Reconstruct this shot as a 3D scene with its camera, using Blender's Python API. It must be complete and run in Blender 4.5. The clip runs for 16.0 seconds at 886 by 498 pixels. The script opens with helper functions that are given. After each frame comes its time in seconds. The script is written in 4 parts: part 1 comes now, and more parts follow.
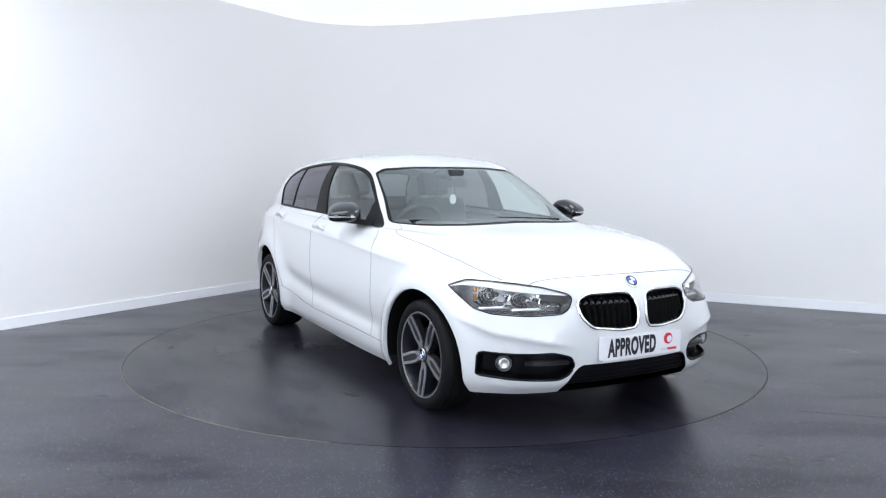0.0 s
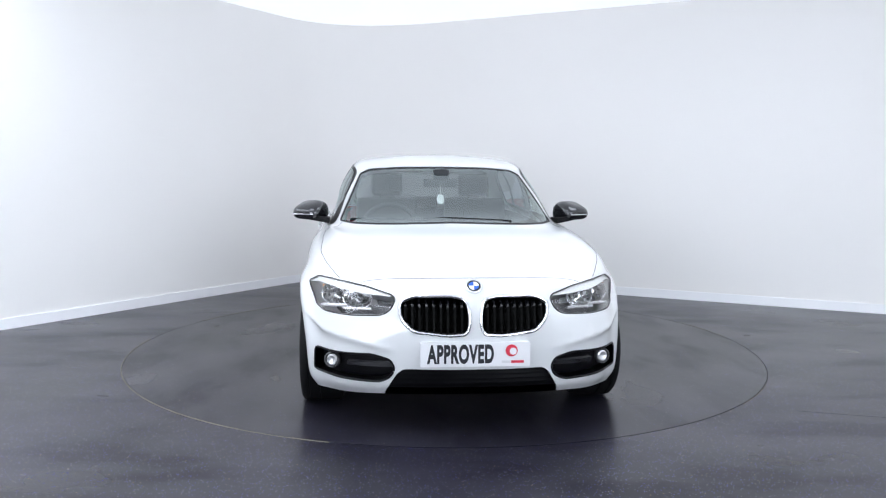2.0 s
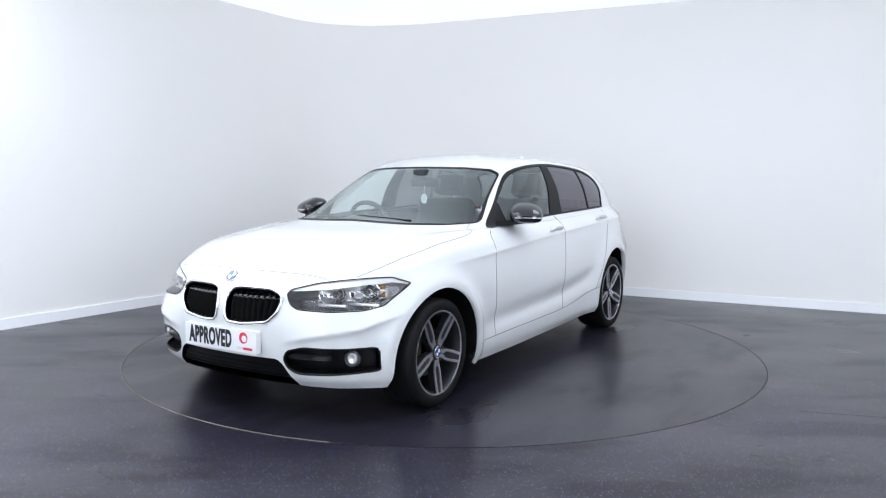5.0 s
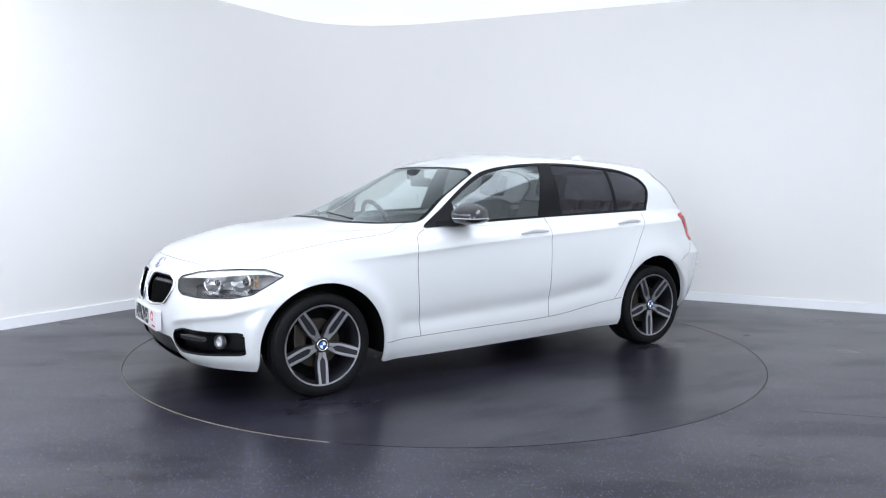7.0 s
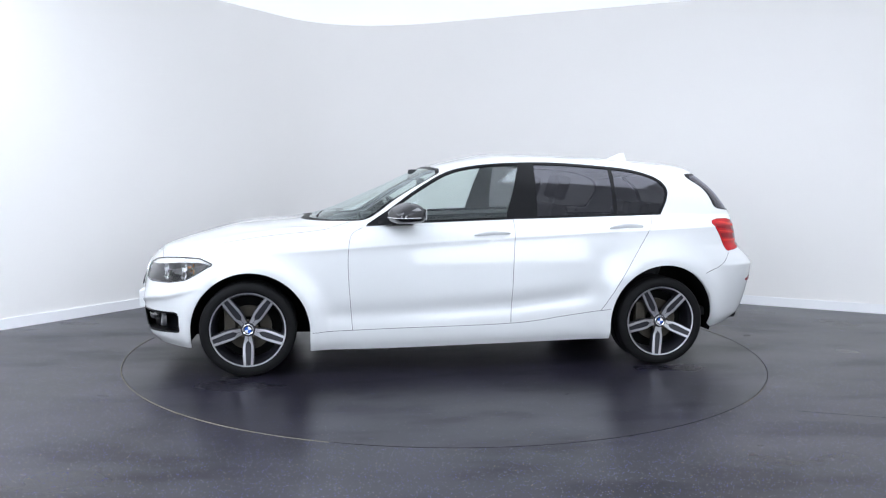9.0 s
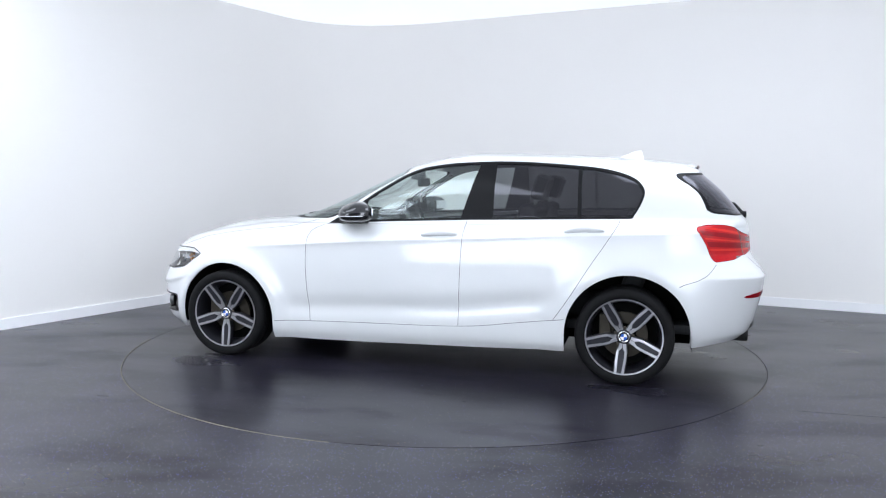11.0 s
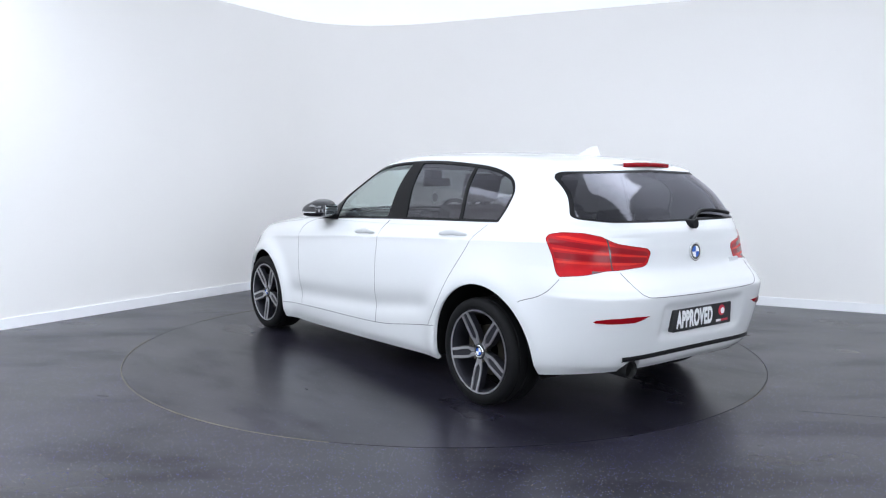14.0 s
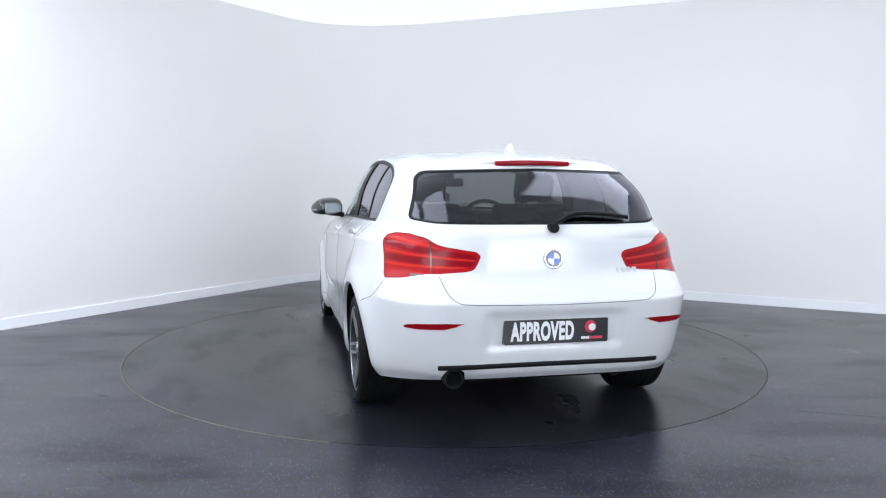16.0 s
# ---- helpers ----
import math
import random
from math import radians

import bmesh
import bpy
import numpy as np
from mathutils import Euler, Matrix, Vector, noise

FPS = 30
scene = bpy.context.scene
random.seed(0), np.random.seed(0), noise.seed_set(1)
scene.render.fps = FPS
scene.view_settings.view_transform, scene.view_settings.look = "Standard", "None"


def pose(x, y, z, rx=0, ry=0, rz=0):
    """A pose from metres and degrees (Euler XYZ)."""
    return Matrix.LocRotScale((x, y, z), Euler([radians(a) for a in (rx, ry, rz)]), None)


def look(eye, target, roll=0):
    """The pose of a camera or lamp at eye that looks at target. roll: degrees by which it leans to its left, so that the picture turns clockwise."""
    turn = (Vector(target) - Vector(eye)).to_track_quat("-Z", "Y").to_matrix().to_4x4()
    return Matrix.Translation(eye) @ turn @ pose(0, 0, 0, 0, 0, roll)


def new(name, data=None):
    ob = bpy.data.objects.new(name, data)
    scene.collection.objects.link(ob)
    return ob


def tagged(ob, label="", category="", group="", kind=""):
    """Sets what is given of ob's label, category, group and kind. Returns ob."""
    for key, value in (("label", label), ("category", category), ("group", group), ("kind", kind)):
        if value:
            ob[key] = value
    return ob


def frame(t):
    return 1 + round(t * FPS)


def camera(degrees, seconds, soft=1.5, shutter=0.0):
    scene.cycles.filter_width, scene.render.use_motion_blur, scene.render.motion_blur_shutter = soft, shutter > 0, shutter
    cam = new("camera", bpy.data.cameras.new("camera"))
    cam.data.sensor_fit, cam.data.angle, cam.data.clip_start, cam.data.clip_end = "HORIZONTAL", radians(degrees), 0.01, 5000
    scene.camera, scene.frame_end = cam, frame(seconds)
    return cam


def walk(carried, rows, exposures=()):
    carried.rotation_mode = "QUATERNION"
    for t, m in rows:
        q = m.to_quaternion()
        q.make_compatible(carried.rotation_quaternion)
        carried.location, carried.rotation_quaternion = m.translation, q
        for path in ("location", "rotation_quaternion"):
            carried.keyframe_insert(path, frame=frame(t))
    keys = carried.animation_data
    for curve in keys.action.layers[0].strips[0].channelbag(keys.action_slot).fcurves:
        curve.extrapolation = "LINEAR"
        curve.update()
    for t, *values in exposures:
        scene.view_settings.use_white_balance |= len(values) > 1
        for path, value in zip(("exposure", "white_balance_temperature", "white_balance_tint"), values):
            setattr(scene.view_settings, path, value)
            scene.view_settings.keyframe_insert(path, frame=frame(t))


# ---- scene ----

# camera: stands still on the studio floor
EYE = Vector((0.0, -5.727, 1.253))
YAW, PITCH = radians(0.161), radians(-5.375)
AHEAD = Vector((-math.sin(YAW) * math.cos(PITCH), math.cos(YAW) * math.cos(PITCH), math.sin(PITCH)))
cam = camera(59.43, 16.0, soft=1.2)
walk(cam, [(0.0, look(EYE, EYE + AHEAD, 0.403)), (16.0, look(EYE, EYE + AHEAD, 0.403))])

# light: a closed white studio, glowing ceiling; panels and fill boxes added out of view
world = bpy.data.worlds.new("world")
scene.world = world
world.use_nodes = True
world.node_tree.nodes["Background"].inputs[0].default_value = (0.9, 0.93, 1.0, 1)
world.node_tree.nodes["Background"].inputs[1].default_value = 0.02
PANEL_GLOW = 4.0
CEILING_GLOW = 0.50
FILL_GLOW = 5.4
scene.view_settings.exposure = 0.39

CEILING_Z = 3.02
TABLE_R = 2.236


# ---- materials ----
def material(name, color, rough=0.5, metal=0.0, coat=0.0, spec=0.5, vary=0.0, scale=8.0, bump=0.0, bump_scale=200.0):
    m = bpy.data.materials.new(name)
    m.use_nodes = True
    nt = m.node_tree
    b = nt.nodes["Principled BSDF"]
    b.inputs["Base Color"].default_value = (*color, 1)
    b.inputs["Roughness"].default_value = rough
    b.inputs["Metallic"].default_value = metal
    b.inputs["Coat Weight"].default_value = coat
    b.inputs["Coat Roughness"].default_value = 0.08
    b.inputs["Specular IOR Level"].default_value = spec
    co = nt.nodes.new("ShaderNodeTexCoord")
    if vary:
        n = nt.nodes.new("ShaderNodeTexNoise")
        n.inputs["Scale"].default_value = scale
        n.inputs["Detail"].default_value = 6
        nt.links.new(co.outputs["Object"], n.inputs["Vector"])
        mix = nt.nodes.new("ShaderNodeMix")
        mix.data_type = "RGBA"
        mix.inputs[6].default_value = (*[c * (1 - vary) for c in color], 1)
        mix.inputs[7].default_value = (*[min(1, c * (1 + vary)) for c in color], 1)
        nt.links.new(n.outputs["Fac"], mix.inputs[0])
        nt.links.new(mix.outputs[2], b.inputs["Base Color"])
    if bump:
        n2 = nt.nodes.new("ShaderNodeTexNoise")
        n2.inputs["Scale"].default_value = bump_scale
        n2.inputs["Detail"].default_value = 3
        nt.links.new(co.outputs["Object"], n2.inputs["Vector"])
        bp = nt.nodes.new("ShaderNodeBump")
        bp.inputs["Strength"].default_value = bump
        bp.inputs["Distance"].default_value = 0.002
        nt.links.new(n2.outputs["Fac"], bp.inputs["Height"])
        nt.links.new(bp.outputs["Normal"], b.inputs["Normal"])
    return m


def glass(name, tint, base=0.045, rough=0.0, gain=(1.0, 1.0, 1.0)):
    m = bpy.data.materials.new(name)
    m.use_nodes = True
    nt = m.node_tree
    nt.nodes.remove(nt.nodes["Principled BSDF"])
    t = nt.nodes.new("ShaderNodeBsdfTransparent")
    t.inputs[0].default_value = (*tint, 1)
    g = nt.nodes.new("ShaderNodeBsdfGlossy")
    g.inputs["Roughness"].default_value = rough
    g.inputs["Color"].default_value = (*gain, 1)
    f = nt.nodes.new("ShaderNodeLayerWeight")
    f.inputs["Blend"].default_value = 0.5
    p = nt.nodes.new("ShaderNodeMath")
    p.operation, p.inputs[1].default_value = "POWER", 3.7
    nt.links.new(f.outputs["Facing"], p.inputs[0])
    q = nt.nodes.new("ShaderNodeMath")
    q.operation, q.inputs[1].default_value, q.inputs[2].default_value = "MULTIPLY_ADD", 0.88, base
    nt.links.new(p.outputs[0], q.inputs[0])
    mx = nt.nodes.new("ShaderNodeMixShader")
    nt.links.new(q.outputs[0], mx.inputs[0])
    nt.links.new(t.outputs[0], mx.inputs[1])
    nt.links.new(g.outputs[0], mx.inputs[2])
    nt.links.new(mx.outputs[0], nt.nodes["Material Output"].inputs[0])
    return m


def glow(name, color, strength):
    m = bpy.data.materials.new(name)
    m.use_nodes = True
    nt = m.node_tree
    nt.nodes.remove(nt.nodes["Principled BSDF"])
    e = nt.nodes.new("ShaderNodeEmission")
    e.inputs[0].default_value = (*color, 1)
    e.inputs[1].default_value = strength
    nt.links.new(e.outputs[0], nt.nodes["Material Output"].inputs[0])
    return m


def floor_material(name, speckle):
    """Dark slate vinyl, semi-gloss, with blue and pale chips, scuffs and dull patches."""
    m = bpy.data.materials.new(name)
    m.use_nodes = True
    nt = m.node_tree
    N, L = nt.nodes, nt.links
    b = N["Principled BSDF"]
    co = N.new("ShaderNodeTexCoord")

    def noise_tex(scale, detail, stretch=None):
        n = N.new("ShaderNodeTexNoise")
        n.inputs["Scale"].default_value = scale
        n.inputs["Detail"].default_value = detail
        if stretch:
            mp = N.new("ShaderNodeMapping")
            mp.inputs["Scale"].default_value = stretch
            L.new(co.outputs["Object"], mp.inputs["Vector"])
            L.new(mp.outputs["Vector"], n.inputs["Vector"])
        else:
            L.new(co.outputs["Object"], n.inputs["Vector"])
        return n.outputs["Fac"]

    def ramp(fac, stops):
        r = N.new("ShaderNodeValToRGB")
        r.color_ramp.elements[0].position, r.color_ramp.elements[1].position = stops[0][0], stops[-1][0]
        r.color_ramp.elements[0].color, r.color_ramp.elements[1].color = (*stops[0][1], 1), (*stops[-1][1], 1)
        for p, c in stops[1:-1]:
            r.color_ramp.elements.new(p).color = (*c, 1)
        L.new(fac, r.inputs[0])
        return r.outputs[0]

    base = ramp(noise_tex(1.3, 8), [(0.28, (0.008, 0.0075, 0.012)), (0.5, (0.0145, 0.0135, 0.020)), (0.72, (0.027, 0.0255, 0.036))])
    vo = N.new("ShaderNodeTexVoronoi")
    vo.inputs["Scale"].default_value = 95
    L.new(co.outputs["Object"], vo.inputs["Vector"])
    dots = ramp(vo.outputs["Distance"], [(0.0, (1, 1, 1)), (0.18, (1, 1, 1)), (0.28, (0, 0, 0))])
    wn = N.new("ShaderNodeTexWhiteNoise")
    L.new(vo.outputs["Color"], wn.inputs["Vector"])
    hue = ramp(wn.outputs["Value"], [(0.0, (0.06, 0.06, 0.34)), (0.45, (0.15, 0.15, 0.50)), (0.5, (0.18, 0.18, 0.24)), (0.9, (0.32, 0.32, 0.37)), (0.97, (0.4, 0.3, 0.15))])
    pick = N.new("ShaderNodeMath")
    pick.operation = "GREATER_THAN"
    pick.inputs[1].default_value = 1 - speckle
    L.new(N_out(wn, "Color", N, L), pick.inputs[0])
    mul = N.new("ShaderNodeMath")
    mul.operation = "MULTIPLY"
    L.new(dots, mul.inputs[0])
    L.new(pick.outputs[0], mul.inputs[1])
    mix = N.new("ShaderNodeMix")
    mix.data_type = "RGBA"
    L.new(mul.outputs[0], mix.inputs[0])
    L.new(base, mix.inputs[6])
    L.new(hue, mix.inputs[7])
    L.new(mix.outputs[2], b.inputs["Base Color"])
    rg = ramp(noise_tex(0.8, 4, (1.0, 2.0, 1.0)), [(0.3, (0.26, 0.26, 0.26)), (0.5, (0.30, 0.30, 0.30)), (0.7, (0.36, 0.36, 0.36))])
    L.new(rg, b.inputs["Roughness"])
    sheen = ramp(noise_tex(1.1, 7, (1.0, 2.2, 1.0)), [(0.38, (0.20, 0.20, 0.20)), (0.48, (0.37, 0.37, 0.37)), (0.62, (0.48, 0.48, 0.48))])
    L.new(sheen, b.inputs["Specular IOR Level"])
    bp = N.new("ShaderNodeBump")
    bp.inputs["Strength"].default_value = 0.12
    bp.inputs["Distance"].default_value = 0.002
    L.new(noise_tex(140, 3), bp.inputs["Height"])
    L.new(bp.outputs["Normal"], b.inputs["Normal"])
    return m


def N_out(node, socket, N, L):
    """One channel of a colour socket."""
    s = N.new("ShaderNodeSeparateColor")
    L.new(node.outputs[socket], s.inputs[0])
    return s.outputs[1]


M_BACK = material("unseen_back_wall", (0.16, 0.16, 0.165), 0.8, vary=0.1, scale=1.5)
M_WALL = material("wall_paint", (0.90, 0.88, 0.855), 0.85, vary=0.015, scale=0.8, bump=0.05, bump_scale=90)
M_CEIL = material("ceiling_membrane", (0.86, 0.86, 0.86), 0.9, vary=0.01, scale=1.5)
M_CEIL.node_tree.nodes["Principled BSDF"].inputs["Emission Color"].default_value = (0.875, 0.95, 1.08, 1)
M_CEIL.node_tree.nodes["Principled BSDF"].inputs["Emission Strength"].default_value = CEILING_GLOW
M_SKIRT = material("skirting_gloss", (0.92, 0.92, 0.93), 0.4)
M_FLOOR = floor_material("slate_vinyl", 0.50)
M_TABLE = floor_material("slate_vinyl_disc", 0.1)
M_RIM_EDGE = material("worn_steel_edge", (0.22, 0.20, 0.15), 0.55, 0.4, vary=0.5, scale=6)
M_PANEL = glow("panel_glow", (0.885, 0.96, 1.09), PANEL_GLOW)
M_FILL = glow("fill_cloth", (0.885, 0.96, 1.09), FILL_GLOW)
M_MARK = material("pale_badge_metal", (0.68, 0.68, 0.69), 0.35, 0.3)
M_ALU = material("satin_aluminium", (0.7, 0.7, 0.7), 0.4, 0.9)
M_PAINT = material("white_car_paint", (0.70, 0.71, 0.71), 0.4, coat=1.0, vary=0.006, scale=3)
M_BLACK = material("black_plastic", (0.006, 0.006, 0.007), 0.42, spec=0.13, bump=0.1, bump_scale=600)
M_GLOSSBLACK = material("gloss_black", (0.010, 0.010, 0.012), 0.12, coat=0.6)
M_GRILLE = material("grille_black", (0.003, 0.003, 0.004), 0.3, spec=0.2)
M_PIPE = material("sooty_pipe", (0.02, 0.02, 0.02), 0.5, 0.2, spec=0.2)
M_LINER = material("wheel_well_felt", (0.007, 0.007, 0.007), 0.95, spec=0.04)
M_SEAM = material("panel_gap", (0.09, 0.09, 0.095), 0.8, spec=0.1)
M_RUBBER = material("tyre_rubber", (0.006, 0.006, 0.0065), 0.65, spec=0.16, bump=0.15, bump_scale=300, vary=0.15, scale=20)
M_CHROME = material("chrome", (0.82, 0.82, 0.83), 0.12, 1.0)
M_ALLOY = material("machined_alloy", (0.52, 0.52, 0.54), 0.30, 0.95)
M_ALLOY_GREY = material("dark_grey_alloy", (0.022, 0.022, 0.028), 0.38, 0.3)
M_STEEL = material("brake_steel", (0.045, 0.038, 0.028), 0.5, 0.4, vary=0.25, scale=30)
M_GLASS = glass("clear_glass", (0.86, 0.93, 0.91), 0.085, rough=0.07, gain=(0.92, 1.0, 1.0))
M_PRIVACY = glass("privacy_glass", (0.20, 0.205, 0.215), 0.042, rough=0.09, gain=(0.96, 0.95, 1.05))
M_LENS = glass("lamp_lens", (0.95, 0.95, 0.95))
M_RED = material("red_lens", (0.46, 0.006, 0.010), 0.2, spec=0.2, coat=0.04, vary=0.12, scale=40)
M_RED_DEEP = material("dark_red_lens", (0.25, 0.003, 0.008), 0.2, spec=0.2, coat=0.04)
M_RED_PALE = material("bright_red_lens", (0.66, 0.022, 0.016), 0.25, spec=0.2, coat=0.03)
M_AMBER = material("amber_lens", (0.55, 0.27, 0.08), 0.2, coat=0.6)
M_LAMP_SILVER = material("lamp_silver", (0.78, 0.78, 0.79), 0.25, 0.6)
M_LAMP_MID = material("lamp_grey", (0.82, 0.82, 0.83), 0.32, 0.5)
M_LAMP_DARK = material("lamp_bezel_grey", (0.10, 0.10, 0.105), 0.35, 0.4)
M_TRIM = material("interior_dark", (0.045, 0.046, 0.049), 0.7, spec=0.2, bump=0.1, bump_scale=300)
M_CLOTH = material("seat_cloth", (0.030, 0.031, 0.033), 0.9, vary=0.25, scale=60, bump=0.3, bump_scale=500)
M_LINING = material("pale_headlining", (0.42, 0.42, 0.41), 0.9)
M_PLATE_W = material("white_plate", (0.82, 0.82, 0.83), 0.3, coat=0.4)
M_PLATE_B = material("black_plate", (0.012, 0.012, 0.013), 0.3, coat=0.4)
M_INK = material("black_ink", (0.010, 0.011, 0.016), 0.5)
M_INK_W = material("white_ink", (0.8, 0.8, 0.8), 0.5)
M_INK_R = material("red_ink", (0.62, 0.03, 0.06), 0.4)
M_BLUE = material("badge_blue", (0.03, 0.12, 0.5), 0.25, coat=0.5)
M_WHITE = material("white_plastic", (0.78, 0.78, 0.77), 0.45)


# ---- mesh helpers ----
def finish(name, verts, faces, mat, parent=None, label="", smooth=True, normals=None, mats=None, face_mats=None):
    me = bpy.data.meshes.new(name)
    me.from_pydata([tuple(map(float, v)) for v in verts], [], [tuple(f) for f in faces])
    me.materials.append(mat)
    for extra in mats or ():
        me.materials.append(extra)
    if face_mats is not None:
        me.polygons.foreach_set("material_index", face_mats)
    me.polygons.foreach_set("use_smooth", [smooth] * len(me.polygons))
    if normals is not None:
        me.normals_split_custom_set_from_vertices([tuple(map(float, n)) for n in normals])
    me.update()
    ob = new(name, me)
    if parent is not None:
        ob.parent = parent
    if label:
        tagged(ob, label)
    return ob


def part(name, bm, mat, parent, label="", smooth=False):
    me = bpy.data.meshes.new(name)
    bmesh.ops.recalc_face_normals(bm, faces=bm.faces)
    bm.to_mesh(me)
    bm.free()
    me.materials.append(mat)
    me.polygons.foreach_set("use_smooth", [smooth] * len(me.polygons))
    if smooth:
        me.set_sharp_from_angle(angle=radians(40))
    ob = new(name, me)
    ob.parent = parent
    if label:
        tagged(ob, label)
    return ob


def box(bm, c, s, bevel=0.0, m=None, seg=2):
    r = bmesh.ops.create_cube(bm, size=1.0)
    vs = r["verts"]
    bmesh.ops.scale(bm, verts=vs, vec=s)
    if bevel:
        es = list({e for v in vs for e in v.link_edges})
        r = bmesh.ops.bevel(bm, geom=es, offset=bevel, segments=seg, affect="EDGES", profile=0.7)
        vs = list({v for f in r["faces"] for v in f.verts} | {v for v in vs if v.is_valid})
    if m is not None:
        bmesh.ops.transform(bm, verts=vs, matrix=m)
    bmesh.ops.translate(bm, verts=vs, vec=c)
    return vs


def lathe(bm, profile, seg=48, axis="Y", c=(0, 0, 0), closed=False):
    """Turn (radius, height) pairs round an axis through c."""
    rings = []
    for r, h in profile:
        ring = []
        for i in range(seg):
            a = 2 * math.pi * i / seg
            p = {"Y": (r * math.cos(a), h, r * math.sin(a)), "Z": (r * math.cos(a), r * math.sin(a), h), "X": (h, r * math.cos(a), r * math.sin(a))}[axis]
            ring.append(bm.verts.new(Vector(p) + Vector(c)))
        rings.append(ring)
    pairs = list(zip(rings, rings[1:])) + ([(rings[-1], rings[0])] if closed else [])
    for a, b in pairs:
        for i in range(seg):
            bm.faces.new((a[i], a[(i + 1) % seg], b[(i + 1) % seg], b[i]))
    if not closed:
        for ring in (rings[0], rings[-1]):
            bm.faces.new(ring)


def tube_geo(path, radius, closed=False, sides=6, flat=1.0):
    P = [Vector(p) for p in path]
    n = len(P)
    V, F = [], []
    for i, p in enumerate(P):
        a = P[(i - 1) % n] if closed or i else P[i]
        b = P[(i + 1) % n] if closed or i < n - 1 else P[i]
        d = (b - a).normalized()
        up = Vector((0, 0, 1)) if abs(d.z) < 0.9 else Vector((1, 0, 0))
        s = d.cross(up).normalized()
        u = s.cross(d)
        for k in range(sides):
            t = 2 * math.pi * k / sides
            V.append(p + s * math.cos(t) * radius * flat + u * math.sin(t) * radius)
    for i in range(n if closed else n - 1):
        for k in range(sides):
            a, b = i * sides, ((i + 1) % n) * sides
            F.append((a + k, a + (k + 1) % sides, b + (k + 1) % sides, b + k))
    return V, F


def prism(bm, poly, depth, place):
    """A flat outline (u, v) given depth w, each corner put in the world by place(u, v, w)."""
    a = [bm.verts.new(place(u, v, 0)) for u, v in poly]
    b = [bm.verts.new(place(u, v, depth)) for u, v in poly]
    n = len(poly)
    bm.faces.new(a)
    bm.faces.new(b[::-1])
    for i in range(n):
        bm.faces.new((a[i], b[i], b[(i + 1) % n], a[(i + 1) % n]))


def spline(pts, per=8, closed=False):
    """Catmull-Rom through pts."""
    P = [np.array(p, float) for p in pts]
    n = len(P)
    out = []
    for i in range(n if closed else n - 1):
        p0 = P[(i - 1) % n] if closed or i else 2 * P[0] - P[1]
        p1, p2 = P[i], P[(i + 1) % n]
        p3 = P[(i + 2) % n] if closed or i < n - 2 else 2 * P[-1] - P[-2]
        for k in range(per):
            t = k / per
            out.append(0.5 * (2 * p1 + (p2 - p0) * t + (2 * p0 - 5 * p1 + 4 * p2 - p3) * t * t + (3 * p1 - p0 - 3 * p2 + p3) * t ** 3))
    if not closed:
        out.append(P[-1])
    return np.array(out)


def rounded(poly, r, seg=5):
    """A closed outline with its corners rounded."""
    P = [np.array(p, float) for p in poly]
    n = len(P)
    out = []
    for i in range(n):
        a, b, c = P[i - 1], P[i], P[(i + 1) % n]
        rr = min(r, 0.45 * np.linalg.norm(a - b), 0.45 * np.linalg.norm(c - b))
        p, q = b + (a - b) / np.linalg.norm(a - b) * rr, b + (c - b) / np.linalg.norm(c - b) * rr
        for k in range(seg + 1):
            t = k / seg
            out.append((1 - t) ** 2 * p + 2 * t * (1 - t) * b + t * t * q)
    return np.array(out)


def dense(poly, step=0.012, closed=True):
    P = [np.array(p, float) for p in poly]
    out = []
    for i in range(len(P) if closed else len(P) - 1):
        a, b = P[i], P[(i + 1) % len(P)]
        k = max(1, int(np.linalg.norm(b - a) / step))
        out += [a + (b - a) * j / k for j in range(k)]
    if not closed:
        out.append(P[-1])
    return np.array(out)


def sdf(P, poly):
    """Signed distance from points (n, 2) to a closed outline, negative inside."""
    poly = np.asarray(poly, float)
    d = np.full(len(P), 1e9)
    inside = np.zeros(len(P), bool)
    for a, b in zip(poly, np.roll(poly, -1, axis=0)):
        e, w = b - a, P - a
        t = np.clip((w @ e) / max(e @ e, 1e-12), 0, 1)
        d = np.minimum(d, np.hypot(*(w - t[:, None] * e).T))
        c = (a[1] > P[:, 1]) != (b[1] > P[:, 1])
        with np.errstate(divide="ignore", invalid="ignore"):
            xi = (b[0] - a[0]) * (P[:, 1] - a[1]) / (b[1] - a[1]) + a[0]
        inside ^= c & (P[:, 0] < xi)
    return np.where(inside, -d, d)


